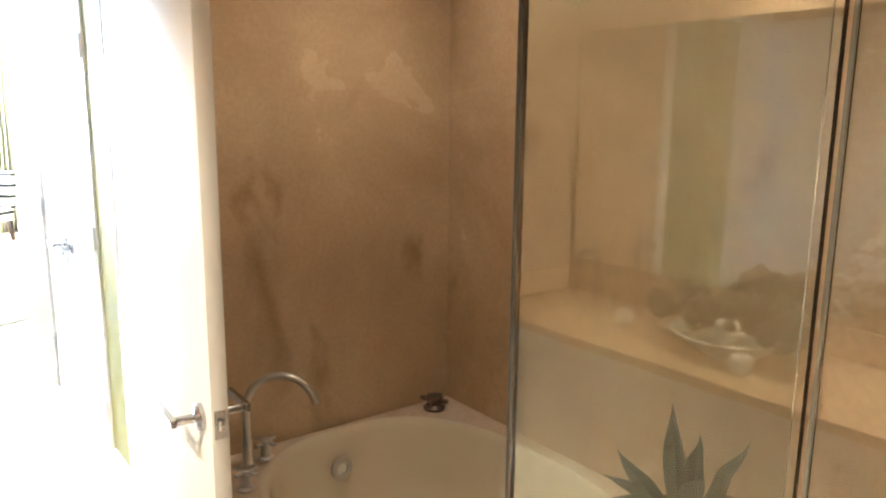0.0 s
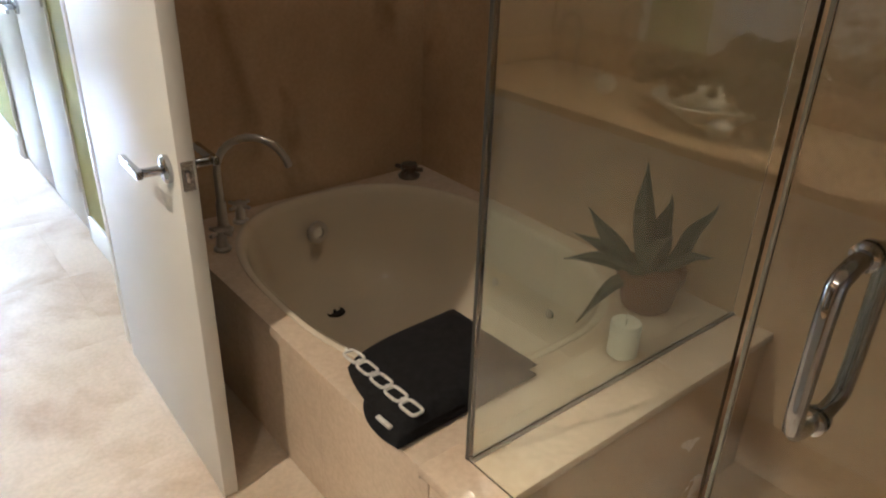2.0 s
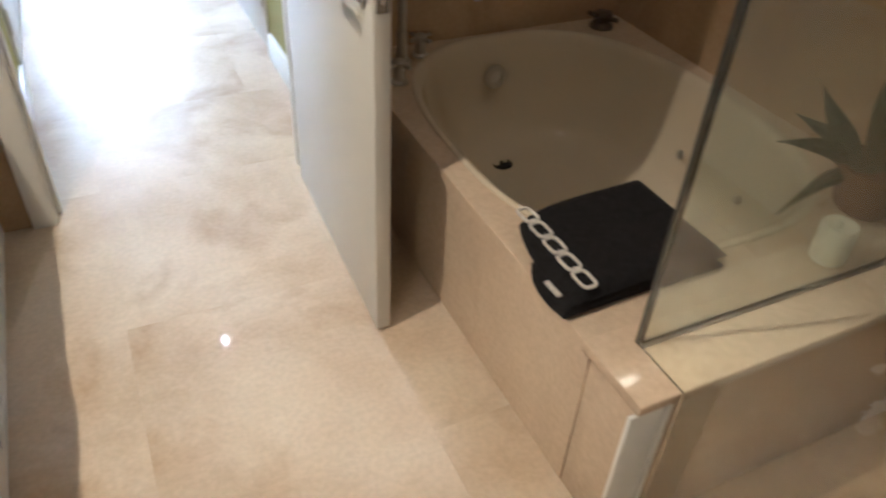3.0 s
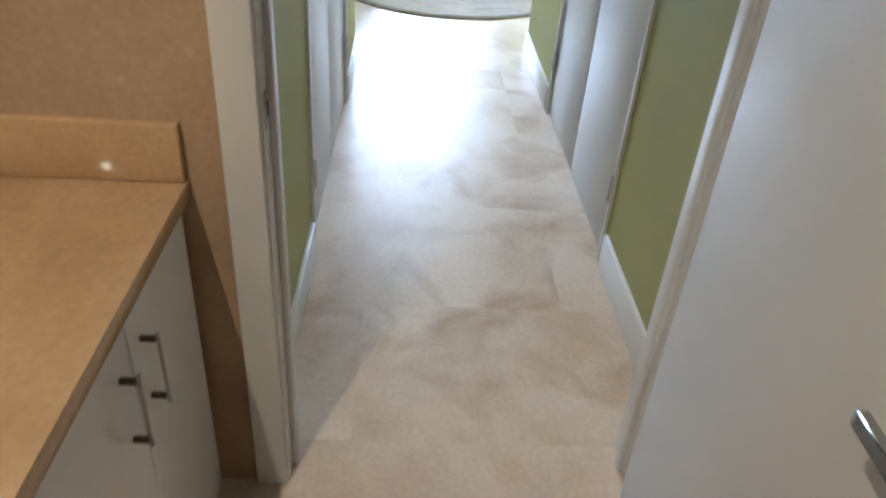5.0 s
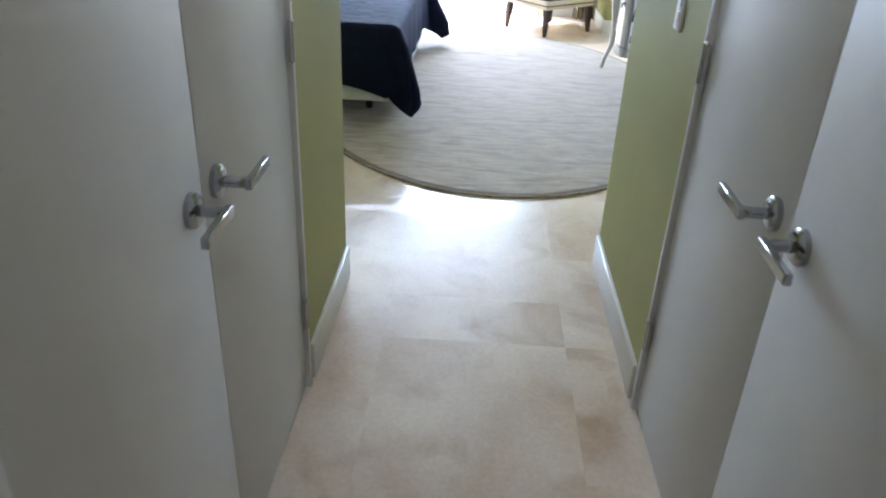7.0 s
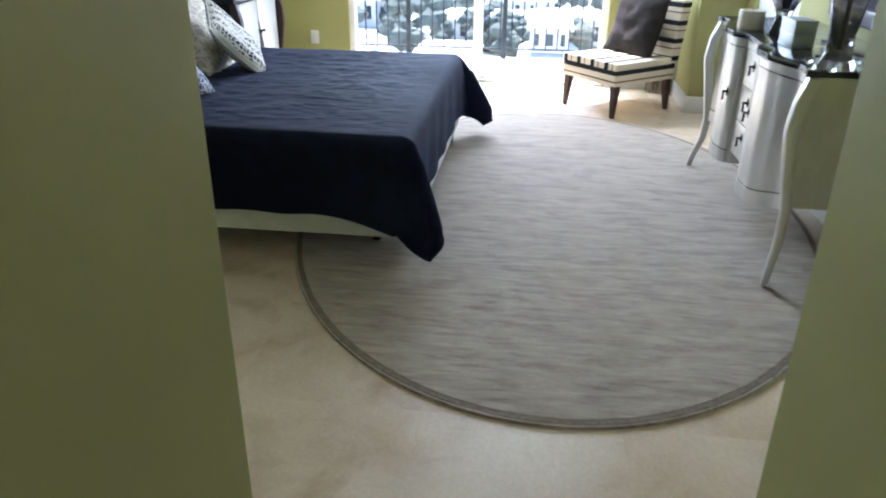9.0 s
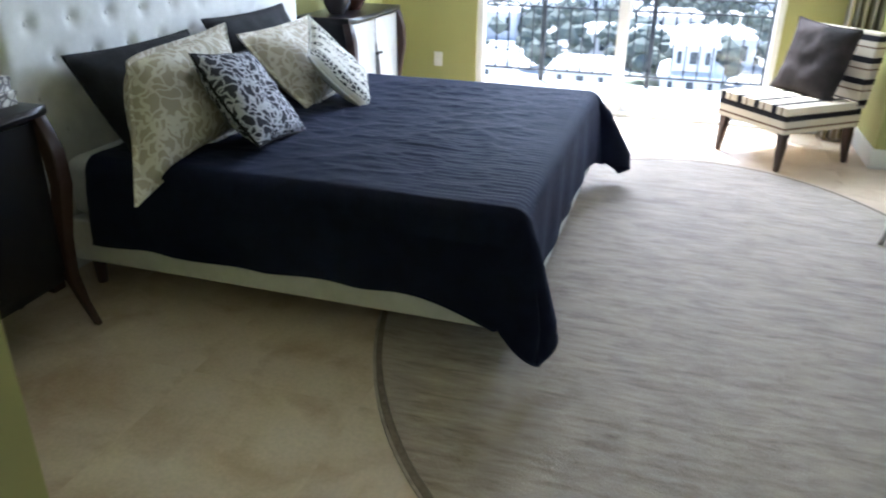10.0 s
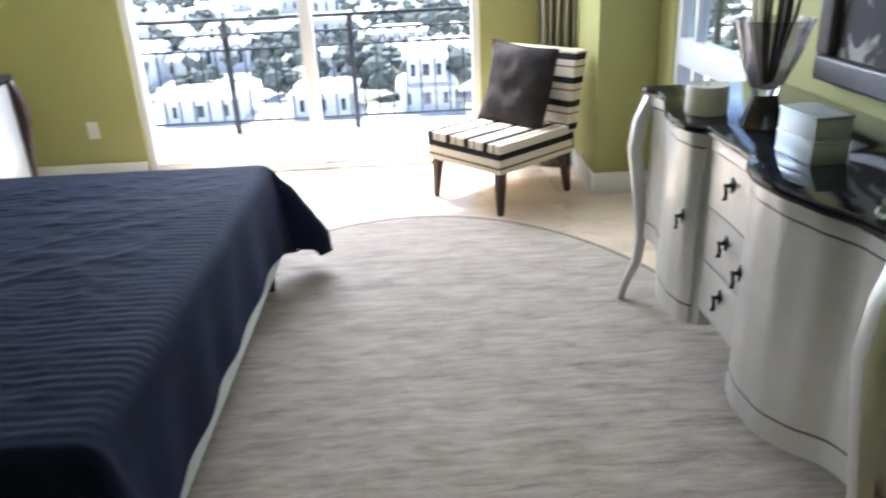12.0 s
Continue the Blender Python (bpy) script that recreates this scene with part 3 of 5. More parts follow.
faucet = thing("tub_faucet", (0.625, -0.25, DECK), "brushed metal gooseneck tub faucet with two side taps", "faucet")
bm = bmesh.new()
lathe(bm, [(0.030, 0.0), (0.030, 0.008), (0.021, 0.014), (0.016, 0.03), (0.015, 0.10)], n=20)
part("base", bm, STEEL, faucet)
bm = bmesh.new()
arc = [(0, 0, 0.08), (0, 0, 0.20)] + [(0.110 * (1 - math.cos(q)) * 0.80, -0.110 * (1 - math.cos(q)) * 0.60, 0.20 + 0.110 * math.sin(q)) for q in [math.pi * i / 14 * 0.94 for i in range(1, 15)]]
tube(bm, arc, 0.0115, 12)
part("spout", bm, STEEL, faucet)
for dx, dy in ((-0.055, -0.115), (0.075, 0.035)):
    bm = bmesh.new()
    lathe(bm, [(0.026, 0.0), (0.026, 0.006), (0.017, 0.012), (0.015, 0.045), (0.020, 0.050), (0.020, 0.066), (0.014, 0.070)], (dx, dy, 0), 18)
    for k in range(4):
        th = k * math.pi / 2 + 0.4
        tube(bm, [(dx, dy, 0.058), (dx + 0.042 * math.cos(th), dy + 0.042 * math.sin(th), 0.058)], [0.008, 0.006], 8)
    part("tap", bm, STEEL, faucet)

GX, GY = 0.575, -1.50   # planes of the shower front and of the return pane
structure("knee_wall", STONEWALL, [((TX0 + 0.09, KY0, 0), (TX1, KY1, DECK - 0.02))], "beige marble knee wall between tub and shower", "wall", 0.002)
structure("knee_wall_end", APRON, [((TX0 + 0.001, KY0, 0), (TX0 + 0.0895, KY1, DECK - 0.02))], "pale marble end of the knee wall", "wall", 0.002)
structure("shower_floor", STONEWALL, [((GX + 0.05, -3.6, 0.0), (TX1, KY0 - 0.001, 0.018))], "brown-beige stone shower floor", "floor", 0.001)
structure("knee_wall_sill", APRON, [((TX0 - 0.028, KY0 - 0.012, DECK - 0.02), (TX1, KY1 + 0.001, DECK + 0.004))], "honey marble sill on the knee wall", "sill", 0.004)
trim("knee_wall_end_trim", [((TX0 - 0.040, KY0 - 0.010, 0), (GX - 0.03, KY0, DECK - 0.022)), ((GX - 0.026, KY0 - 0.012, 0), (GX - 0.012, KY0, DECK - 0.022))], "white painted upright trim at the knee wall's end", 0.002)
structure("shower_curb", APRON, [((GX - 0.05, -3.6, 0), (GX + 0.05, KY0 - 0.012, 0.06))], "pale marble shower curb", "curb", 0.003)

screen = thing("shower_screen", (GX, GY, DECK), "frameless clear glass shower screen standing on the knee wall", "shower screen")


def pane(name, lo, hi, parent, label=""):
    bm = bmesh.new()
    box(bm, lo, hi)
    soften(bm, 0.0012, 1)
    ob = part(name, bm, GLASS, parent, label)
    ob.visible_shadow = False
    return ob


ZT = 2.15 - DECK
SEAM = -1.962
bm = bmesh.new()
ya, yb, yc = SEAM + 0.004 - GY, KY0 - 0.014 - GY, 0.0
lshape = [(ya, 0.066 - DECK), (yb, 0.066 - DECK), (yb, 0.006), (yc, 0.006), (yc, ZT), (ya, ZT)]
fa_ = [bm.verts.new((-0.005, a, b)) for a, b in lshape]
fb_ = [bm.verts.new((0.005, a, b)) for a, b in lshape]
bm.faces.new(fa_)
bm.faces.new(fb_[::-1])
for k in range(6):
    bm.faces.new((fa_[k], fb_[k], fb_[(k + 1) % 6], fa_[(k + 1) % 6]))
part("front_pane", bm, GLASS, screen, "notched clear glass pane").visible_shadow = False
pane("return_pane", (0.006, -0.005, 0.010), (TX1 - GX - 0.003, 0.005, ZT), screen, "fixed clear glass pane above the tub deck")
bm = bmesh.new()
box(bm, (0.006, -0.010, 0.0045), (TX1 - GX - 0.003, 0.010, 0.0095))
part("channel", bm, STEEL, screen, "thin metal channel under the pane")
bm = bmesh.new()
box(bm, (-0.0065, 0.0005, 0.006), (0.0065, 0.008, ZT))
part("corner_seal", bm, SEAL, screen, "dark upright seal at the pane's edge")

sdoor = thing("shower_door", (GX, SEAM - 0.004, 0.07), "frameless clear glass shower door with a chrome pull, closed", "shower door")
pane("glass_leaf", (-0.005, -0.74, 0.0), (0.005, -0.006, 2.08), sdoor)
bm = bmesh.new()
box(bm, (-0.0045, -0.0055, 0.0), (0.0045, -0.001, 2.08))
part("edge_seal", bm, VINYL, sdoor, "clear sealing strip along the glass edge")
for s in (-1, 1):
    bm = bmesh.new()
    z0, z1 = 0.865, 1.075
    pts = [(s * 0.006, -0.10, z0)] + [(s * (0.006 + 0.055 * math.sin(q)), -0.10, z0 + 0.02 * (1 - math.cos(q)) - 0.0) for q in (0.5, 1.0, 1.4)] + [(s * 0.064, -0.10, z0 + 0.05), (s * 0.064, -0.10, z1 - 0.05)] + [(s * (0.006 + 0.055 * math.sin(q)), -0.10, z1 - 0.02 * (1 - math.cos(q))) for q in (1.4, 1.0, 0.5)] + [(s * 0.006, -0.10, z1)]
    tube(bm, pts, 0.0105, 14)
    for z in (z0, z1):
        lathe(bm, [(0.016, 0.0), (0.016, 0.006), (0.011, 0.008)], n=16, m=pose(s * 0.0055, -0.10, z, 0, 90 * s, 0))
    part("pull_handle", bm, CHROME, sdoor, "chrome tubular pull")
for z in (0.25, 1.75):
    bm = bmesh.new()
    box(bm, (-0.012, -0.775, z), (0.012, -0.70, z + 0.09))
    soften(bm, 0.003)
    part("glass_hinge", bm, CHROME, sdoor)


def towel():
    """A folded black bath towel with a chain-link border in silver thread, lying over the deck's corner."""
    t = thing("folded_towel", (0.675, -1.238, DECK + 0.009), "folded black towel with a silver chain border on the tub deck", "towel", turn=2)
    for layer, (x0, x1, y0, y1, z0) in enumerate(((-0.215, 0.200, -0.150, 0.050, 0.0), (-0.190, 0.203, -0.146, 0.145, 0.024))):
        bm = bmesh.new()
        nx, ny = 26, 20
        top = {}
        for i in range(nx + 1):
            for j in range(ny + 1):
                u, v = i / nx, j / ny
                e = min(u, 1 - u, v, 1 - v)
                rnd = 0.023 * min(1, math.sqrt(max(0, e) * 12))
                z = z0 + rnd + 0.003 * noise.noise(Vector((u * 3, v * 3, layer * 7)))
                top[i, j] = bm.verts.new((x0 + (x1 - x0) * u + 0.045 * v ** 3 * (1 - u) + 0.012 * (1 - v) ** 3 * (1 - u), y0 + (y1 - y0) * v - 0.035 * v * (1 - u) ** 6, z))
        low = {k: bm.verts.new((v.co.x, v.co.y, z0 + 0.0005)) for k, v in list(top.items())}
        for i in range(nx):
            for j in range(ny):
                bm.faces.new((top[i, j], top[i + 1, j], top[i + 1, j + 1], top[i, j + 1]))
                bm.faces.new((low[i, j + 1], low[i + 1, j + 1], low[i + 1, j], low[i, j]))
        edge = [(i, 0) for i in range(nx)] + [(nx, j) for j in range(ny)] + [(i, ny) for i in range(nx, 0, -1)] + [(0, j) for j in range(ny, 0, -1)]
        for p, q in zip(edge, edge[1:] + edge[:1]):
            bm.faces.new((low[p], low[q], top[q], top[p]))
        part("fold", bm, TOWEL, t)
    for k in range(5):
        bm = bmesh.new()
        cy = -0.112 + 0.055 * k
        pts = [(-0.140 + 0.012 * k / 4 + 0.0155 * math.copysign(abs(math.cos(q)) ** 0.5, math.cos(q)), cy + 0.024 * math.copysign(abs(math.sin(q)) ** 0.5, math.sin(q)), 0.0485) for q in [2 * math.pi * i / 20 for i in range(21)]]
        tube(bm, pts, 0.0038, 6)
        tube(bm, [(-0.139 + 0.003 * k, cy + 0.021, 0.0490), (-0.138 + 0.003 * k, cy + 0.036, 0.0490)], 0.0032, 6)
        part("chain_link", bm, EMBROIDERY, t, "silver embroidered chain link")
    bm = bmesh.new()
    box(bm, (-0.196, -0.11, 0.0195), (-0.186, -0.065, 0.0245))
    part("label_tag", bm, EMBROIDERY, t, "small pale woven tag")


towel()

candle = thing("pillar_candle", (1.110, KY1 + 0.012, DECK + 0.005), "short cream pillar candle on the tub deck", "candle")
bm = bmesh.new()
lathe(bm, [(0.033, 0.0), (0.037, 0.004), (0.036, 0.045), (0.037, 0.084), (0.034, 0.090), (0.026, 0.085), (0.014, 0.081), (0.001, 0.080)], n=30)
part("wax", bm, WAX, candle)
bm = bmesh.new()
tube(bm, [(0, 0, 0.078), (0.002, 0.001, 0.088), (0.004, 0.002, 0.094)], 0.0012, 6)
part("wick", bm, SEAL, candle)


def leaf_blade(bm, base, tip, width, curl, sag=0.0):
    """A broad leaf from base to tip, thick at the rib; curl bows it sideways, sag bends it down."""
    n = 12
    base, tip = Vector(base), Vector(tip)
    way = (tip - base).normalized()
    side = way.cross(Vector((0.61, 0.79, 0.0))).normalized()
    nrm = side.cross(way)
    prev = None
    for i in range(n + 1):
        u = i / n
        p = base.lerp(tip, u) + side * curl * (math.sin(math.pi * u) + 0.35 * math.sin(2.6 * math.pi * u)) + Vector((0, 0, 1)) * sag * math.sin(math.pi * u)
        w = width * (0.22 + 0.78 * math.sin(math.pi * min(1.0, 0.10 + u * 0.90)) ** 1.1) * (1 - u ** 5) + 0.001
        wob = 0.10 * width * math.sin(11 * u + 40 * width)
        row = [bm.verts.new(p + side * (w + wob) + nrm * 0.35 * w), bm.verts.new(p), bm.verts.new(p - side * (w - wob) + nrm * 0.35 * w), bm.verts.new(p - nrm * 0.003)]
        if prev:
            for a in range(4):
                bm.faces.new((prev[a], prev[(a + 1) % 4], row[(a + 1) % 4], row[a]))
        prev = row


plant = thing("potted_plant", (1.335, KY1 + 0.115, DECK + 0.009), "broad-leaved dark green plant in a brown clay pot", "plant")
bm = bmesh.new()
lathe(bm, [(0.056, 0.0), (0.066, 0.01), (0.082, 0.092), (0.090, 0.096), (0.090, 0.116), (0.080, 0.116), (0.074, 0.10), (0.001, 0.098)], n=26)
part("pot", bm, TERRACOTTA, plant)
# across, up and away from the pot's mouth, half-width, curl, sag
LEAVES = [(-0.05, 0.29, 0.0, 0.029, 0.012, 0.0), (0.035, 0.185, 0.05, 0.03, -0.008, 0.0), (0.15, 0.18, 0.03, 0.024, -0.024, 0.0), (0.14, 0.055, -0.04, 0.018, -0.01, 0.02), (-0.185, 0.18, -0.02, 0.024, 0.018, 0.0), (-0.24, 0.04, -0.03, 0.021, 0.01, 0.03), (-0.205, 0.085, 0.03, 0.018, 0.012, 0.02), (-0.195, -0.135, -0.05, 0.022, 0.02, 0.055), (0.02, 0.12, -0.06, 0.029, 0.01, 0.02)]
for la, lu, lz, lw, lc, lsag in LEAVES:
    bm = bmesh.new()
    leaf_blade(bm, (0.10 * la, 0.0, 0.095), (0.79 * la + 0.61 * lz, -0.61 * la + 0.79 * lz, 0.115 + lu), lw, lc, lsag)
    part("leaf", bm, LEAF, plant)


# ---- bathroom: vanity ----
VF, VT = -0.577, 0.775


def bar_pull(parent, x, y, z, upright=False):
    """A thin bar on two posts, standing out along +x."""
    bm = bmesh.new()
    reach = [(-0.070, 0.070), (-0.0045, 0.0045)]
    dy, dz = reach[::-1] if upright else reach
    box(bm, (x + 0.024, y + dy[0], z + dz[0]), (x + 0.031, y + dy[1], z + dz[1]))
    soften(bm, 0.0015, 1)
    pull = part("bar_pull", bm, STEEL, parent, "brushed steel bar pull")
    for s in (-0.058, 0.058):
        py, pz = (y, z + s) if upright else (y + s, z)
        bm = bmesh.new()
        box(bm, (x, py - 0.004, pz - 0.004), (x + 0.0238, py + 0.004, pz + 0.004))
        part("post", bm, TARNISH, pull, "dark post")


def vanity_unit(y0, y1, drawers, label):
    """A cabinet with a stack of drawers, or with a pair of doors where drawers is 0."""
    v = thing("vanity_cabinet", ((VX + VF) / 2, (y0 + y1) / 2, 0), label, "cabinet", group="bathroom vanity cabinets")
    hx, hy = (VF - VX) / 2, (y1 - y0) / 2
    bm = bmesh.new()
    box(bm, (-hx, -hy, 0.0), (hx - 0.02, hy, VT - 0.035))
    part("body", bm, WHITE, v)
    if not drawers:
        for s in (-1, 1):
            bm = bmesh.new()
            box(bm, (hx - 0.0195, min(s * 0.0015, s * (hy - 0.002)), 0.0165), (hx, max(s * 0.0015, s * (hy - 0.002)), VT - 0.0415))
            soften(bm, 0.0015, 1)
            bar_pull(part("cabinet_door", bm, DRAWERPAINT, v), hx, s * 0.045, 0.60, True)
        return
    zs = [0.015 + (VT - 0.055) * i / drawers for i in range(drawers + 1)]
    for a, b in zip(zs, zs[1:]):
        bm = bmesh.new()
        box(bm, (hx - 0.0195, -hy + 0.002, a + 0.0015), (hx, hy - 0.002, b - 0.0015))
        soften(bm, 0.0015, 1)
        bar_pull(part("drawer_front", bm, DRAWERPAINT, v), hx, -0.02, (a + b) / 2 + 0.052)


vanity_unit(-0.678, YB - 0.022, 0, "white lacquered bathroom cabinet with two doors and steel pulls")
vanity_unit(-1.20, -0.680, 4, "white lacquered bathroom drawer cabinet with steel bar pulls")
vanity_unit(-1.95, -1.202, 0, "white lacquered bathroom cabinet with two doors and steel pulls")
vanity_unit(-2.60, -1.952, 4, "white lacquered bathroom drawer cabinet with steel bar pulls")
boxes("vanity_countertop", COUNTER, [((VX, -2.62, VT - 0.035), (VF + 0.014, YB, VT))], 0.004, None, "polished honey marble vanity countertop", category="countertop")
boxes("vanity_backsplash", COUNTER, [((VX + 0.001, -2.62, VT + 0.001), (VX + 0.02, YB - 0.021, VT + 0.105)), ((VX + 0.001, YB - 0.02, VT + 0.001), (VF + 0.010, YB, VT + 0.105))], 0.002, None, "polished honey marble backsplash round the vanity", category="backsplash")
mirror = thing("wall_mirror", (VX + 0.001, -1.34, 0.92), "large frameless mirror above the vanity", "mirror")
bm = bmesh.new()
box(bm, (0.0, -1.24, 0.0), (0.006, 1.26, 0.98))
soften(bm, 0.002, 1)
part("mirror_glass", bm, MIRROR, mirror)

bowl = thing("stone_bowl", (-0.86, -1.03, VT), "shallow cream stone bowl filled with dried moss on the vanity", "bowl")
bm = bmesh.new()
lathe(bm, [(0.09, 0.0), (0.10, 0.01), (0.18, 0.055), (0.20, 0.075), (0.19, 0.078), (0.15, 0.05), (0.06, 0.03), (0.001, 0.03)], n=30)
part("dish", bm, WAX, bowl)
bm = bmesh.new()
rng = random.Random(4)
for k in range(60):
    p = Vector((rng.uniform(-0.10, 0.10), rng.uniform(-0.27, 0.27), rng.uniform(0.085, 0.175)))
    bmesh.ops.create_icosphere(bm, subdivisions=1, radius=rng.uniform(0.022, 0.045), matrix=Matrix.Translation(p))
part("moss", bm, DRIED, bowl, "dark dried moss heap", smooth=False)
for dx, dy in ((0.03, -0.07), (-0.02, -0.03)):
    bm = bmesh.new()
    tube(bm, [(dx, dy, 0.10), (dx, dy + 0.004, 0.25)], 0.005, 8)
    part("twig", bm, DRIED, bowl)
for yy, xx in ((-0.60, -0.84), (-1.16, -0.70)):
    c = thing("votive_candle", (xx, yy, VT), "small round cream candle on the vanity counter", "candle", group="vanity candles")
    bm = bmesh.new()
    lathe(bm, [(0.022, 0.0), (0.034, 0.012), (0.037, 0.030), (0.033, 0.050), (0.022, 0.060), (0.001, 0.061)], n=22)
    part("wax", bm, WAX, c)
for yy in (-0.33, -1.62):
    fa = thing("basin_faucet", (-0.98, yy, VT), "chrome gooseneck basin faucet on the vanity", "faucet", group="vanity faucets")
    bm = bmesh.new()
    lathe(bm, [(0.024, 0.0), (0.024, 0.006), (0.014, 0.012), (0.013, 0.06)], n=18)
    part("base", bm, CHROME, fa)
    bm = bmesh.new()
    tube(bm, [(0, 0, 0.05), (0, 0, 0.18)] + [(0.06 * (1 - math.cos(q)), 0, 0.18 + 0.06 * math.sin(q)) for q in [math.pi * i / 10 for i in range(1, 11)]], 0.010, 10)
    part("spout", bm, CHROME, fa)
    for s in (-1, 1):
        bm = bmesh.new()
        lathe(bm, [(0.022, 0.0), (0.022, 0.006), (0.012, 0.010), (0.012, 0.045), (0.018, 0.05), (0.016, 0.065)], (0, s * 0.11, 0), 16)
        part("tap", bm, CHROME, fa)


def downlight(at, label, colour, glow):
    d = thing("downlight", at, label, "downlight", group="recessed downlights")
    bm = bmesh.new()
    lathe(bm, [(0.024, -0.004), (0.058, -0.006), (0.060, 0.0), (0.024, 0.0)], n=28)
    part("ring", bm, WHITE, d)
    m = material("lamp_glow", colour, 0.4)
    bsdf(m).inputs["Emission Color"].default_value = (*colour, 1)
    bsdf(m).inputs["Emission Strength"].default_value = glow
    bm = bmesh.new()
    lathe(bm, [(0.001, -0.001), (0.022, -0.001), (0.022, 0.0)], n=24)
    part("lens", bm, m, d)


for at in ((1.0, -0.75, H), (-0.82, -1.15, H), (-0.82, -2.3, H)):
    downlight(at, "recessed warm downlight in the bathroom ceiling", (1.0, 0.70, 0.40), 40)
downlight((0.15, 1.85, H), "recessed warm downlight in the corridor ceiling", (1.0, 0.85, 0.65), 14)


# ---- bedroom: rug ----
def ellipse_band(bm, a0, b0, a1, b1, z0, z1, n=160):
    """A flat oval (a0 = 0) or an oval ring, with its edge."""
    out, inn = [], []
    for k in range(n):
        th = 2 * math.pi * k / n
        c, s = math.cos(th), math.sin(th)
        out.append([bm.verts.new((a1 * c, b1 * s, z)) for z in (z0, z1)])
        if a0:
            inn.append([bm.verts.new((a0 * c, b0 * s, z)) for z in (z0, z1)])
    if not a0:
        bm.faces.new([v[1] for v in out])
        bm.faces.new([v[0] for v in out][::-1])
    for k in range(n):
        j = (k + 1) % n
        bm.faces.new((out[k][0], out[j][0], out[j][1], out[k][1]))
        if a0:
            bm.faces.new((inn[k][1], out[k][1], out[j][1], inn[j][1]))
            bm.faces.new((inn[k][0], inn[j][0], out[j][0], out[k][0]))
            bm.faces.new((inn[j][0], inn[k][0], inn[k][1], inn[j][1]))


RA_, RB_ = 1.25, 1.85
rug = thing("oval_rug", (0.10, 5.48, 0.0), "large oval ivory wool rug with grey-brown streaks and dark border", "rug")
bm = bmesh.new()
ellipse_band(bm, 0, 0, RA_ - 0.033, RB_ - 0.033, 0.0005, 0.014)
part("rug_field", bm, RUG, rug)
bm = bmesh.new()
ellipse_band(bm, RA_ - 0.032, RB_ - 0.032, RA_ - 0.010, RB_ - 0.010, 0.0005, 0.0125)
part("border_line", bm, RUGLINE, rug, "dark brown border line")
bm = bmesh.new()
ellipse_band(bm, RA_ - 0.009, RB_ - 0.009, RA_, RB_, 0.0005, 0.011)
part("edge_binding", bm, RUG, rug)


# ---- bedroom: bed ----
BY0, BY1 = 4.665, 6.560
BF, BH = -0.50, -2.335
BT_ = 0.560
bed = thing("bed", ((BF + BH) / 2, (BY0 + BY1) / 2, 0), "king bed with a pale upholstered base and tufted headboard", "bed")
ox, oy = (BF + BH) / 2, (BY0 + BY1) / 2


def bed_part(name, lo, hi, mat, bevel, label=""):
    bm = bmesh.new()
    box(bm, (lo[0] - ox, lo[1] - oy, lo[2]), (hi[0] - ox, hi[1] - oy, hi[2]))
    soften(bm, bevel, 3)
    return part(name, bm, mat, bed, label)


bed_part("side_rail", (BH, BY0, 0.12), (BF - 0.05, BY0 + 0.05, 0.30), LINEN, 0.012, "pale upholstered rail")
bed_part("side_rail", (BH, BY1 - 0.05, 0.12), (BF - 0.05, BY1, 0.30), LINEN, 0.012, "pale upholstered rail")
bed_part("foot_rail", (BF - 0.05, BY0, 0.12), (BF, BY1, 0.30), LINEN, 0.012, "pale upholstered rail")
bed_part("slat_base", (BH, BY0 + 0.05, 0.20), (BF - 0.05, BY1 - 0.05, 0.29), LINEN, 0.004)
bed_part("mattress", (BH + 0.01, BY0 + 0.015, 0.305), (BF - 0.02, BY1 - 0.015, BT_ - 0.015), LINEN, 0.05, "pale mattress")
for lx, ly in ((BF - 0.20, BY0 + 0.22), (BF - 0.05, BY1 - 0.08), (BH + 0.06, BY0 + 0.06), (BH + 0.06, BY1 - 0.06)):
    bm = bmesh.new()
    lathe(bm, [(0.020, 0.0005 if lx < -1 else 0.0145), (0.028, 0.12)], (lx - ox, ly - oy, 0), 16)
    part("leg", bm, LEGWOOD, bed, "dark wooden leg")


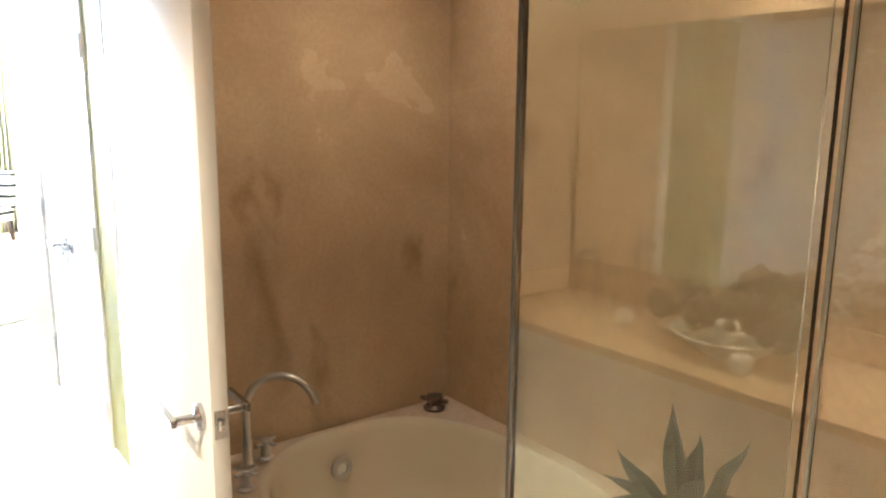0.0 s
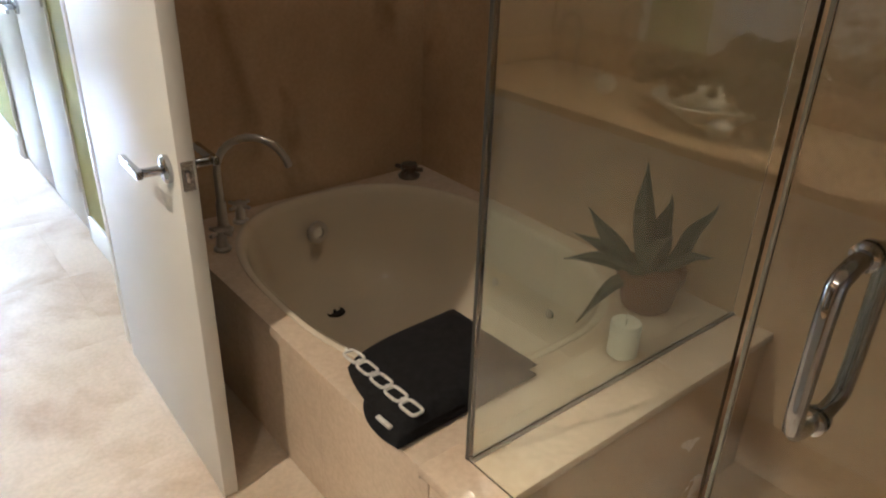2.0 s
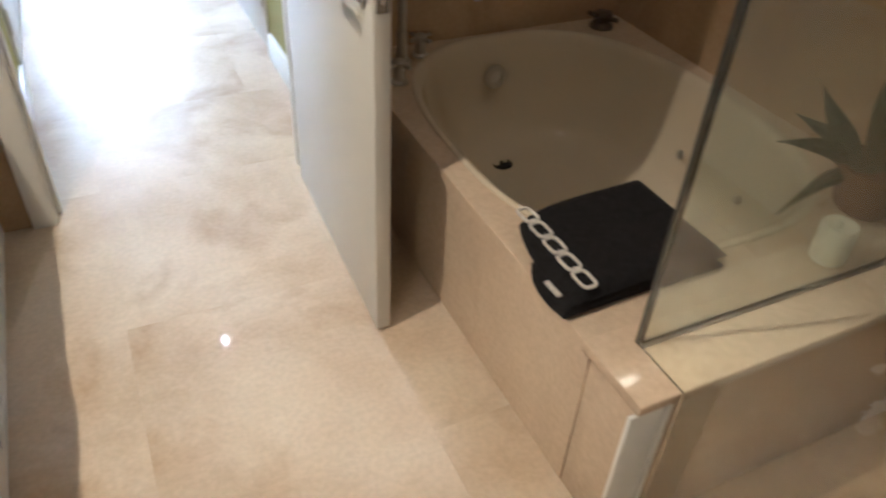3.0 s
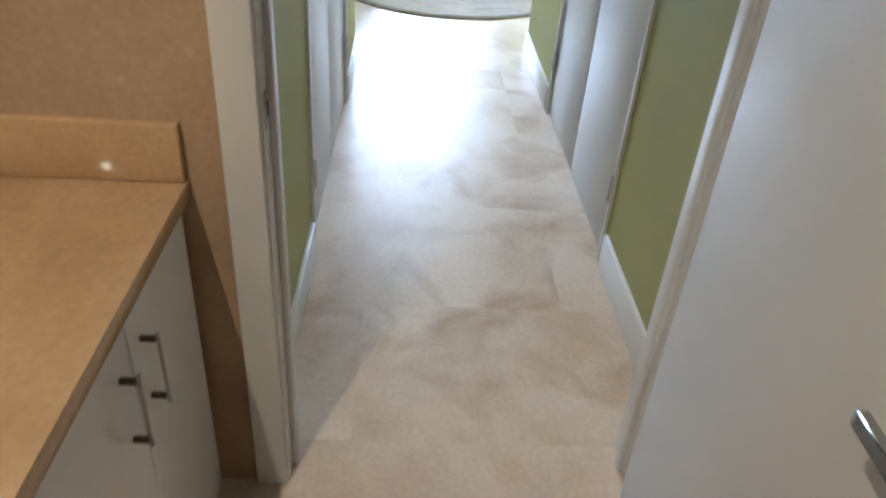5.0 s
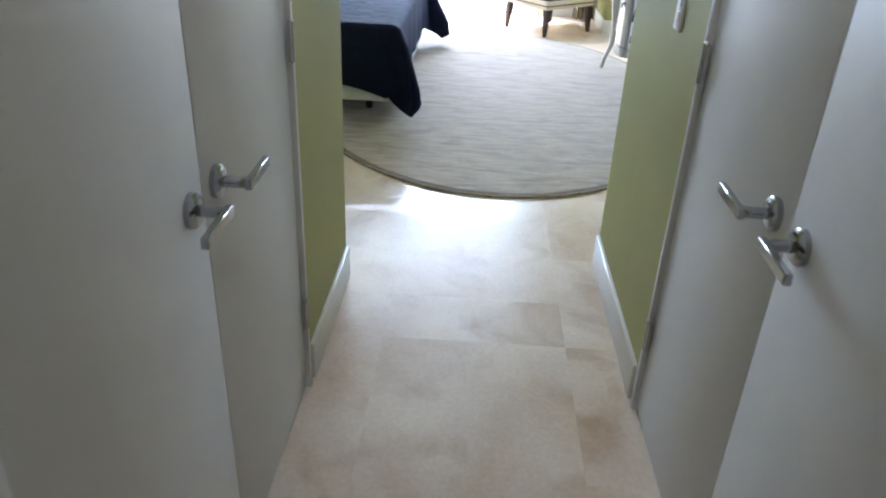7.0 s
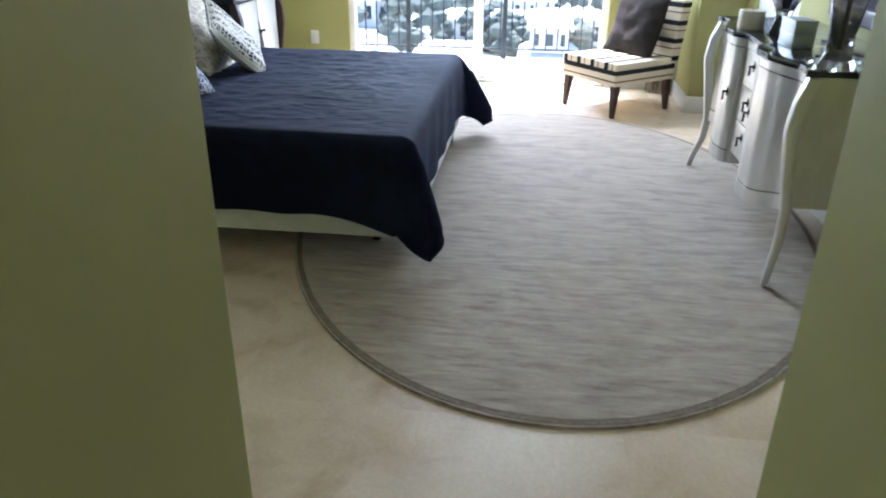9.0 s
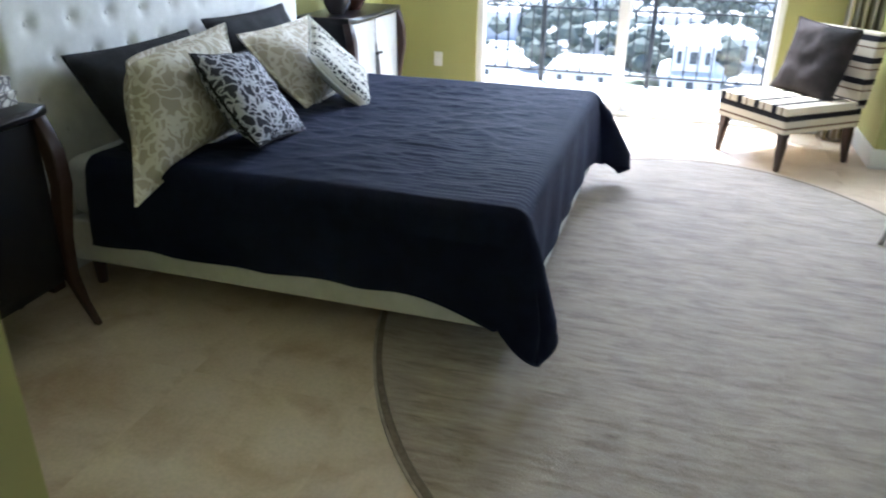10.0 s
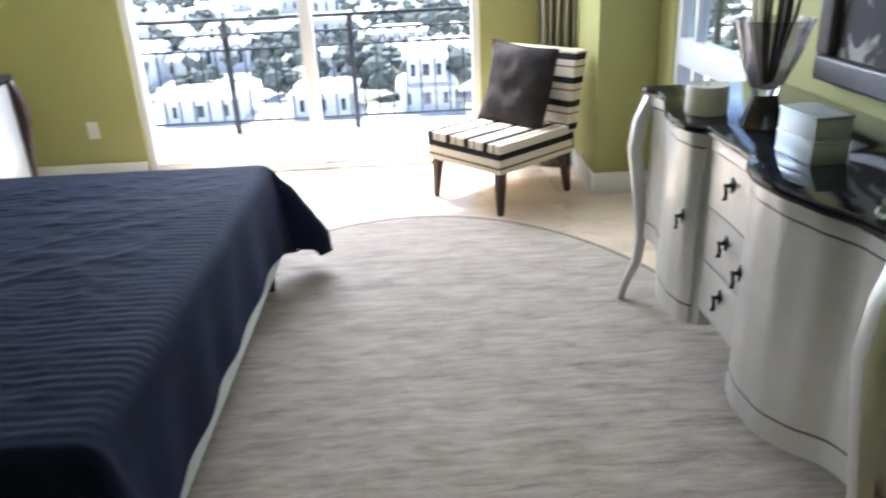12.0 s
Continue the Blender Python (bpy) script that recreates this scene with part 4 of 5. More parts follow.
def headboard():
    """A tall pad with a grid of buttons drawn in, and its piped edge."""
    bm = bmesh.new()
    y0, y1, z1 = 4.52, 6.70, 1.42
    ny, nz = 132, 84
    g = {}
    buttons = [(4.52 + 0.155 + 0.2075 * i + (0.104 if r % 2 else 0), 0.50 + 0.135 * r) for r in range(7) for i in range(10)]
    buttons = [(a, b) for a, b in buttons if y0 + 0.1 < a < y1 - 0.1 and b < z1 - 0.05]
    for i in range(ny + 1):
        for j in range(nz + 1):
            y, z = y0 + (y1 - y0) * i / ny, 0.12 + (z1 - 0.12) * j / nz
            d = min(y - y0, y1 - y, z1 - z)
            x = BH + 0.0 - 0.035 * max(0, 1 - d / 0.05) ** 2
            for a, b in buttons:
                q = (y - a) ** 2 + (z - b) ** 2
                if q < 0.02:
                    x -= 0.020 * math.exp(-q / 0.0009)
            g[i, j] = bm.verts.new((x - ox, y - oy, z))
    for i in range(ny):
        for j in range(nz):
            bm.faces.new((g[i, j], g[i + 1, j], g[i + 1, j + 1], g[i, j + 1]))
    back = {k: bm.verts.new((BX0 + 0.016 - ox, g[k].co.y, g[k].co.z)) for k in ((0, 0), (ny, 0), (0, nz), (ny, nz))}
    rim = [(i, 0) for i in range(ny)] + [(ny, j) for j in range(nz)] + [(i, nz) for i in range(ny, 0, -1)] + [(0, j) for j in range(nz, 0, -1)]
    rb = {k: bm.verts.new((BX0 + 0.016 - ox, g[k].co.y, g[k].co.z)) for k in rim}
    for v in back.values():
        bm.verts.remove(v)
    for p, q in zip(rim, rim[1:] + rim[:1]):
        bm.faces.new((g[p], rb[p], rb[q], g[q]))
    bm.faces.new([rb[k] for k in rim])
    hb = part("headboard", bm, LINEN, bed, "tall pale tufted headboard")
    bm = bmesh.new()
    lathe(bm, [(0.001, 0.006), (0.008, 0.0045), (0.011, 0.0), (0.008, -0.003)], n=10, m=pose(0, 0, 0, 0, 90, 0))
    bmesh.ops.recalc_face_normals(bm, faces=bm.faces)
    me = bpy.data.meshes.new("button")
    bm.to_mesh(me)
    bm.free()
    me.materials.append(LINEN)
    for a, b in buttons:
        o = new("button", me)
        o.parent = hb
        o.location = (BH - 0.0185 - ox, a - oy, b)
    for s in (0.08, 2.10):
        bm = bmesh.new()
        box(bm, (BX0 + 0.03 - ox, y0 + s - 0.03 - oy, 0.0), (BX0 + 0.09 - ox, y0 + s + 0.03 - oy, 0.125))
        part("headboard_leg", bm, LEGWOOD, bed)


headboard()


def coverlet():
    """Draped sheet: it lies on the mattress, falls on three sides and makes pointed flaps at the foot's corners."""
    x0, xf, y0, y1 = BH + 0.16, BF + 0.012, BY0 - 0.014, BY1 + 0.014
    over = 0.372
    nx, ny = 200, 340
    bm = bmesh.new()
    g = {}
    for i in range(nx + 1):
        s = x0 + (xf + over - x0) * i / nx
        for j in range(ny + 1):
            t = y0 - over + (y1 - y0 + 2 * over) * j / ny
            ds = max(0.0, s - xf)
            near = t < (y0 + y1) / 2
            dt = max(0.0, y0 - t) if near else max(0.0, t - y1)
            rad = 0.055
            sx = x0 + (min(s, xf) - x0) * (xf - rad - x0) / (xf - x0)
            ym = (y0 + y1) / 2
            sy = ym + (min(max(t, y0), y1) - ym) * (y1 - y0 - 2 * rad) / (y1 - y0)
            r = math.hypot(ds, dt)
            th = math.atan2(dt, ds)
            corner = math.sin(2 * th) if r > 0 else 0.0
            lead = max(0.0, 1 - (xf - s) / 0.34) if ds == 0 else (max(0.0, 1 - min(t - y0, y1 - t) / 0.30) if dt == 0 else 1.0)
            drop = r * (1 + 0.17 * lead ** 2 if corner < 1e-6 else (1.13 + 0.30 * (1 - abs(4 * th / math.pi - 1))) * max(math.cos(th), math.sin(th)))
            if drop < rad * 1.57:
                a = drop / rad
                out, fall = rad * math.sin(a), rad * (1 - math.cos(a))
            else:
                out, fall = rad, rad + drop - rad * 1.57
            flare = (0.015 + 0.02 * (drop / 0.4)) * (0.25 + 0.75 * math.sin(th) if ds > 0 else 1.0) + (0.085 if near else 0.15) * max(0.0, corner) ** 0.7 * (0.6 + 1.0 * math.cos(th)) * min(1, drop / 0.40) + (0.05 * lead ** 2 * drop / 0.4 if corner < 1e-6 else 0.05 * max(0.0, 1 - corner) * drop / 0.4)
            pleat = (0.006 if ds > dt else 0.010) * math.sin((t if ds > dt else s) * 17 + 1.3 * noise.noise(Vector((s * 3, t * 3, 2)))) * min(1, drop / 0.3)
            k = out + flare * min(1, drop / 0.15) + pleat if r > 0 else 0.0
            wx, wy = math.cos(th), math.sin(th) * (-1 if near else 1)
            ridge = 1 - abs(noise.noise(Vector((s * 3.4 + t * 1.6, t * 5.5 - s * 2.4, 1)))) * 2.2
            wave = 0.013 * noise.noise(Vector((s * 2.1, t * 2.1, 5))) + 0.006 * max(0.0, ridge) ** 2 + 0.004 * noise.noise(Vector((s * 8, t * 15, 3))) + 0.003 * noise.noise(Vector((s * 17, t * 34, 7)))
            edge = min(1.0, (xf - sx) / 0.25, (sy - y0) / 0.25, (y1 - sy) / 0.25)
            ribs = 0.0016 * math.sin(t * 2 * math.pi / 0.034) * max(0.0, min(1.0, 0.5 + 1.6 * noise.noise(Vector((s * 1.2, t * 1.5, 9))) + 0.9 * (s + 0.95)))
            lift = (wave * edge + ribs) * max(0.0, 1 - drop / 0.12)
            hem = 0.018 * noise.noise(Vector((s * 2.3, t * 2.3, 4))) * min(1, drop / 0.38)
            g[i, j] = bm.verts.new((sx + wx * k, sy + wy * k, BT_ + 0.012 - fall + lift + hem))
    for i in range(nx):
        for j in range(ny):
            bm.faces.new((g[i, j], g[i + 1, j], g[i + 1, j + 1], g[i, j + 1]))
    hems = [[g[nx, j].co.copy() for j in range(0, ny + 1, 2)], [g[i, 0].co.copy() for i in range(0, nx + 1, 2)], [g[i, ny].co.copy() for i in range(0, nx + 1, 2)]]
    ob = part("coverlet", bm, NAVY, None, "dark navy quilted coverlet draped over the bed")
    for line in hems:
        bm = bmesh.new()
        tube(bm, line, 0.0045, 6)
        part("hem", bm, NAVY, ob)
    tagged(ob, category="bedspread")
    so = ob.modifiers.new("thickness", "SOLIDIFY")
    so.thickness, so.offset = 0.006, -1


coverlet()


def pillow(name, w, h, d, m, mat, label, piping=None, flange=0.0, seed=0, drape=0.0, slump=0.0):
    """A stuffed pillow: w wide, h high, d thick, standing in its own xz plane."""
    n = 26
    bm = bmesh.new()
    front, back = {}, {}
    for i in range(n + 1):
        for j in range(n + 1):
            u, v = -1 + 2 * i / n, -1 + 2 * j / n
            pull = 1 - 0.07 * (1 - u * u) * abs(v) ** 3 - 0.0
            pull2 = 1 - 0.07 * (1 - v * v) * abs(u) ** 3
            x, z = u * w / 2 * pull2, v * h / 2 * pull
            tail = drape * max(0.0, -u - 0.2) ** 1.3 * (1 - v) / 2
            x += (0.80 * drape * (1 + v) / 2 * max(0.0, -u) ** 2) - 0.62 * tail
            z -= 0.1 * tail + slump * max(0.0, -u) ** 2
            fl = 1 - flange
            uu, vv = min(1, abs(u) / fl), min(1, abs(v) / fl)
            full = (max(0, 1 - uu ** 3.0) * max(0, 1 - vv ** 3.0)) ** 0.6
            wr = 0.10 * noise.noise(Vector((u * 2.5 + seed, v * 2.5, seed))) * d + 0.006 * noise.noise(Vector((u * 7, v * 7 + seed, 3)))
            bend = -0.05 * v * v * h
            front[i, j] = bm.verts.new((x, -d / 2 * full - wr * full + bend - 0.002, z))
            back[i, j] = bm.verts.new((x, d / 2 * full + bend + 0.002, z))
    for i in range(n):
        for j in range(n):
            bm.faces.new((front[i, j], front[i + 1, j], front[i + 1, j + 1], front[i, j + 1]))
            bm.faces.new((back[i, j + 1], back[i + 1, j + 1], back[i + 1, j], back[i, j]))
    rim = [(i, 0) for i in range(n)] + [(n, j) for j in range(n)] + [(i, n) for i in range(n, 0, -1)] + [(0, j) for j in range(n, 0, -1)]
    for p, q in zip(rim, rim[1:] + rim[:1]):
        bm.faces.new((front[q], front[p], back[p], back[q]))
    ob = part(name, bm, mat, None, label)
    tagged(ob, category="pillow")
    ob.matrix_world = m
    if piping:
        bm = bmesh.new()
        rimpts = []
        for i, j in rim:
            u, v = -1 + 2 * i / n, -1 + 2 * j / n
            tail = drape * max(0.0, -u - 0.2) ** 1.3 * (1 - v) / 2
            px = u * w / 2 * (1 - 0.07 * (1 - v * v) * abs(u) ** 3) + 0.80 * drape * (1 + v) / 2 * max(0.0, -u) ** 2 - 0.62 * tail
            rimpts.append((px, -0.05 * v * v * h, v * h / 2 * (1 - 0.07 * (1 - u * u) * abs(v) ** 3) - 0.1 * tail - slump * max(0.0, -u) ** 2))
        tube(bm, rimpts + rimpts[:1], 0.006, 6)
        part("piping", bm, piping, ob)
    return ob


TOPZ = BT_ + 0.018


def lean(x, y, w_turn, tilt, h, roll=0.0):
    """A pose for a pillow that faces +x (turned by w_turn) and leans back by tilt, standing on the coverlet."""
    m = pose(x, y, TOPZ + h / 2 * math.cos(radians(tilt)), 0, 0, 90 + w_turn) @ pose(0, 0, 0, tilt * -1, 0, 0)
    return m @ pose(0, 0, 0, 0, roll, 0)


pillow("sham", 0.76, 0.46, 0.16, lean(-2.15, 5.11, 0, 36, 0.36), BLACKCLOTH, "black cotton sham leaning on the headboard", piping=BLACKCLOTH, seed=1)
pillow("sham", 0.76, 0.46, 0.16, lean(-2.15, 5.98, 0, 34, 0.42), BLACKCLOTH, "black cotton sham leaning on the headboard", piping=BLACKCLOTH, seed=2)
pillow("sham", 0.80, 0.44, 0.22, lean(-1.93, 4.97, -3, 22, 0.37, -3), TOILE, "beige leaf-print sham slumped over the bed's edge", piping=TOILE, flange=0.08, seed=3, drape=0.22, slump=0.035)
pillow("sham", 0.80, 0.48, 0.19, lean(-1.95, 6.02, 3, 46, 0.38), TOILE, "beige leaf-print sham leaning on a black sham", piping=TOILE, flange=0.08, seed=4)
pillow("throw_pillow", 0.42, 0.42, 0.15, lean(-1.72, 5.09, 8, 40, 0.41, 9), FLORAL, "navy throw pillow with a white floral print", piping=BLACKCLOTH, seed=5)
pillow("throw_pillow", 0.42, 0.42, 0.11, lean(-1.70, 5.86, 10, 40, 0.40, -24), BANDS, "ivory throw pillow with black printed bands", piping=LINEN, seed=6)


# ---- bedroom: nightstands ----
def curved_leg(bm, pts, sizes):
    """A squared cabriole leg: points and half-widths."""
    prev = None
    for (x, y, z), s in zip(pts, sizes):
        row = [bm.verts.new((x + a * s, y + b * s, z)) for a, b in ((-1, -1), (1, -1), (1, 1), (-1, 1))]
        if prev:
            for k in range(4):
                bm.faces.new((prev[k], prev[(k + 1) % 4], row[(k + 1) % 4], row[k]))
        else:
            bm.faces.new(row[::-1])
        prev = row
    bm.faces.new(prev)


def bombe(bm, x0, x1, y0, y1, z0, z1, swell, n=16, rows=18):
    """A chest with a front (+x) that swells outwards and waves in height."""
    rings = []
    for r in range(rows + 1):
        v = r / rows
        z = z0 + (z1 - z0) * v
        ring = []
        for k in range(n + 1):
            u = k / n
            f = swell * (0.35 + 0.65 * math.sin(math.pi * (0.25 + 0.75 * v)) ** 2) * math.sin(math.pi * u) ** 0.6
            ring.append(bm.verts.new((x1 + f, y0 + (y1 - y0) * u, z)))
        ring.append(bm.verts.new((x0, y1, z)))
        ring.append(bm.verts.new((x0, y0, z)))
        rings.append(ring)
    m = len(rings[0])
    for a, b in zip(rings, rings[1:]):
        for k in range(m):
            bm.faces.new((a[k], a[(k + 1) % m], b[(k + 1) % m], b[k]))
    bm.faces.new(rings[0][::-1])
    bm.faces.new(rings[-1])


def nightstand(y0, y1, label, front_mat):
    w = y1 - y0
    n = thing("nightstand", (BX0 + 0.03, (y0 + y1) / 2, 0), label, "nightstand", group="nightstands")
    dp = 0.37
    bm = bmesh.new()
    bombe(bm, 0.0, dp - 0.03, -w / 2 + 0.03, w / 2 - 0.03, 0.20, 0.80, 0.035)
    soften(bm, 0.004)
    part("body", bm, BLACKWOOD, n)
    bm = bmesh.new()
    bombe(bm, 0.0, dp, -w / 2, w / 2, 0.80, 0.83, 0.05, rows=2)
    soften(bm, 0.006)
    part("top", bm, BLACKWOOD, n)
    for s in (-1, 1):
        bm = bmesh.new()
        bombe(bm, dp - 0.035, dp - 0.010, min(0.006 * s, s * (w / 2 - 0.055)), max(0.006 * s, s * (w / 2 - 0.055)), 0.25, 0.785, 0.030)
        dd = part("door", bm, front_mat, n)
        bm = bmesh.new()
        lathe(bm, [(0.005, 0.0), (0.005, 0.012), (0.012, 0.016), (0.012, 0.024), (0.001, 0.027)], n=14, m=pose(dp + 0.0, s * 0.03, 0.56, 0, 90, 0))
        part("knob", bm, DARKMETAL, dd)
        for fx in (dp - 0.02, 0.03):
            bm = bmesh.new()
            k = 1 if fx > 0.1 else 0
            pts = [(fx + k * 0.000, s * (w / 2 - 0.035), 0.80), (fx + k * 0.03, s * (w / 2 - 0.02), 0.68), (fx + k * 0.035, s * (w / 2 - 0.018), 0.56), (fx + k * 0.01, s * (w / 2 - 0.03), 0.36), (fx + k * 0.005, s * (w / 2 - 0.03), 0.22), (fx + k * 0.025, s * (w / 2 - 0.012), 0.10), (fx + k * 0.05, s * (w / 2 + 0.006), 0.0)]
            curved_leg(bm, pts, [0.026, 0.028, 0.027, 0.023, 0.021, 0.015, 0.012])
            soften(bm, 0.004, 1)
            part("leg", bm, LEGWOOD, n, "espresso cabriole leg")
    return n


nightstand(3.54, 4.42, "black lacquered bombe nightstand with cabriole legs", BLACKWOOD)
nightstand(6.82, 7.72, "black lacquered bombe nightstand with silver-leaf doors", SILVER)

BOXPRINT = pattern_material("ivory_box_print", (0.60, 0.58, 0.54), (0.16, 0.15, 0.15), 34.0, 0.10, 0.03, "cells")
for k, (w, d) in enumerate(((0.30, 0.22), (0.29, 0.21))):
    b = thing("keepsake_box", (-2.26, 4.24, 0.8305 + 0.0465 * k), "flat ivory printed keepsake box stacked on the nightstand", "box", turn=2 + 3 * k, group="keepsake boxes")
    bm = bmesh.new()
    box(bm, (-d / 2, -w / 2, 0), (d / 2, w / 2, 0.030))
    soften(bm, 0.002)
    part("base", bm, BOXPRINT, b)
    bm = bmesh.new()
    box(bm, (-d / 2 - 0.003, -w / 2 - 0.003, 0.0305), (d / 2 + 0.003, w / 2 + 0.003, 0.046))
    soften(bm, 0.002)
    part("lid", bm, BOXPRINT, b)

GLAZE = material("dark_glaze", (0.06, 0.055, 0.055), 0.12, 0.3)
RUST = material("russet_glaze", (0.09, 0.035, 0.02), 0.12, 0.2)
fine(GLAZE, 30.0, 0.1)
fine(RUST, 30.0, 0.1)
for yy, mat, lab in ((7.05, GLAZE, "dark grey glazed round vase on the nightstand"), (7.30, RUST, "russet glazed round vase on the nightstand")):
    v = thing("round_vase", (-2.25, yy, 0.8305), lab, "vase", group="nightstand vases")
    bm = bmesh.new()
    lathe(bm, [(0.050, 0.0), (0.055, 0.008), (0.085, 0.06), (0.098, 0.12), (0.088, 0.18), (0.050, 0.225), (0.040, 0.25), (0.046, 0.27), (0.040, 0.272), (0.034, 0.25), (0.001, 0.24)], n=32)
    part("body", bm, mat, v)

frame_ = thing("framed_picture", (BX0 + 0.002, 7.10, 1.25), "black framed picture above the nightstand", "picture")
bm = bmesh.new()
box(bm, (0, -0.30, 0), (0.012, 0.30, 0.75))
part("print", bm, BROWNCLOTH, frame_)
bm = bmesh.new()
for lo, hi in (((0, -0.34, -0.04), (0.025, 0.34, 0.0)), ((0, -0.34, 0.75), (0.025, 0.34, 0.79)), ((0, -0.34, 0.0), (0.025, -0.30, 0.75)), ((0, 0.30, 0.0), (0.025, 0.34, 0.75))):
    box(bm, lo, hi)
part("frame", bm, BLACKWOOD, frame_)


# ---- bedroom: sideboard ----
SY = 5.39
SXW = BX1 - 0.02
OUTLINE = ((0.0, 0.978), (0.155, 0.974), (0.172, 0.950), (0.20, 0.932), (0.28, 0.918), (0.38, 0.926), (0.48, 0.952), (0.58, 0.992), (0.66, 0.998), (0.76, 0.968))


def front_x(y, grow=0.0):
    """The serpentine front: a bowed bay beside the drawers that turns hollow towards the leg."""
    d = abs(y - SY)
    for (a, xa), (b, xb) in zip(OUTLINE, OUTLINE[1:]):
        if d <= b:
            u = (d - a) / (b - a)
            return xa + (xb - xa) * (0.6 * u + 0.4 * (3 * u * u - 2 * u ** 3)) - grow
    return OUTLINE[-1][1] - grow


def arch(y):
    """How far the apron's lower edge sweeps up towards a leg, 0 to 1."""
    u = min(1.0, max(0.0, (abs(y - SY) - 0.36) / 0.345))
    return u * u * (3 - 2 * u)


def serpentine(bm, y0, y1, z0, z1, depth, grow=0.0, n=24, scallop=0.0, lift=False):
    """A slab whose front follows the serpentine plan; depth: thickness behind the front, or to the wall when 0."""
    lo, hi = [], []
    for k in range(n + 1):
        y = y0 + (y1 - y0) * k / n
        x = front_x(y, grow)
        xb = x + depth if depth else SXW
        za, zb = z0 + scallop * arch(y), z1 + (scallop * arch(y) if lift else 0.0)
        lo.append((bm.verts.new((x, y, za)), bm.verts.new((xb, y, za))))
        hi.append((bm.verts.new((x, y, zb)), bm.verts.new((xb, y, zb))))
    for k in range(n):
        (a, b), (c, d) = lo[k], lo[k + 1]
        (e, f), (g, h) = hi[k], hi[k + 1]
        for q in ((a, c, g, e), (b, f, h, d), (e, g, h, f), (a, b, d, c)):
            bm.faces.new(q)
    for p, q in ((lo[0], hi[0]), (lo[-1], hi[-1])):
        bm.faces.new((p[0], p[1], q[1], q[0]))


side = thing("sideboard", (0, 0, 0), "silver-leaf serpentine sideboard with a black glass top and cabriole legs", "sideboard")
SB0, SB1 = 4.715, 6.125
for y0, y1, z0 in ((SB0, 5.232, 0.248), (5.232, 5.548, 0.315), (5.548, SB1, 0.248)):
    bm = bmesh.new()
    serpentine(bm, y0, y1, z0, 0.862, 0.0, -0.012, 24, 0.09 if z0 < 0.3 else 0.0)
    part("carcass", bm, SILVER, side)
bm = bmesh.new()
serpentine(bm, SB0 - 0.045, SB1 + 0.045, 0.8625, 0.888, 0.0, 0.018, 60)
soften(bm, 0.004)
part("top", bm, BLACKGLASS, side, "black glass top with a serpentine edge")
bm = bmesh.new()
serpentine(bm, SB0, SB1, 0.825, 0.862, 0.012, 0.004, 60)
part("top_moulding", bm, SILVER, side)


def drop_pull(parent, y, z):
    x = front_x(y) - 0.001
    bm = bmesh.new()
    lathe(bm, [(0.013, 0.0), (0.013, 0.004), (0.006, 0.008), (0.005, 0.018), (0.009, 0.022), (0.001, 0.026)], n=14, m=pose(x, y, z, 0, -90, 0))
    tube(bm, [(x - 0.020, y, z), (x - 0.022, y - 0.012, z - 0.016), (x - 0.022, y - 0.010, z - 0.034), (x - 0.022, y + 0.004, z - 0.040)], [0.004, 0.005, 0.0055, 0.004], 8)
    box(bm, (x - 0.004, y - 0.004, z - 0.022), (x - 0.001, y + 0.004, z + 0.022))
    part("drop_pull", bm, DARKMETAL, parent, "dark bronze drop pull")


for y0, y1, yk in ((SB0 + 0.012, 5.222, 5.185), (5.558, SB1 - 0.012, 5.605)):
    bm = bmesh.new()
    serpentine(bm, y0, y1, 0.318, 0.818, 0.011, 0.0, 30, 0.07)
    d = part("bay_door", bm, SILVER, side, "bowed silver-leaf door")
    drop_pull(d, yk, 0.60)
    bm = bmesh.new()
    serpentine(bm, y0, y1, 0.250, 0.312, 0.012, 0.003, 30, 0.07, True)
    part("base_moulding", bm, SILVER, side)
    # Thin dark strips stand for the grooves beside the mouldings.
    for z, sc in ((0.3125, 0.07), (0.8185, 0.0)):
        bm = bmesh.new()
        serpentine(bm, y0, y1, z, z + 0.005, 0.010, 0.0015, 30, sc, True)
        part("groove_line", bm, TARNISH, side, "dark brown line along a moulding groove")
for k in range(3):
    bm = bmesh.new()
    z = 0.318 + 0.168 * k
    serpentine(bm, 5.240, 5.540, z + 0.002, z + 0.165, 0.011, 0.0, 16)
    d = part("drawer_front", bm, SILVER, side, "silver-leaf drawer front")
    drop_pull(d, 5.39, z + 0.108)
for yy, s in ((SB0 - 0.022, -1), (SB1 + 0.022, 1)):
    for xx, k in ((front_x(yy) - 0.01, 1), (SXW - 0.04, 0)):
        bm = bmesh.new()
        f = 0.075 if s > 0 else 0.035
        pts = [(xx + 0.025 * k, yy, 0.860), (xx - 0.008 * k, yy + 0.010 * s, 0.77), (xx - 0.022 * k, yy + 0.014 * s, 0.66), (xx + 0.004 * k, yy + 0.008 * s, 0.46), (xx + 0.020 * k, yy + 0.012 * s, 0.32), (xx + 0.016 * k, yy + 0.4 * f * s, 0.20), (xx - (0.016 if s > 0 else 0.0) * k, yy + 0.8 * f * s, 0.09), (xx - (0.030 if s > 0 else 0.010) * k, yy + f * s, 0.0145 if k else 0.0005)]
        curved_leg(bm, pts, [0.022, 0.024, 0.024, 0.021, 0.019, 0.017, 0.015, 0.013])
        soften(bm, 0.005, 2)
        part("leg", bm, SILVER, side, "silver-leaf cabriole leg")

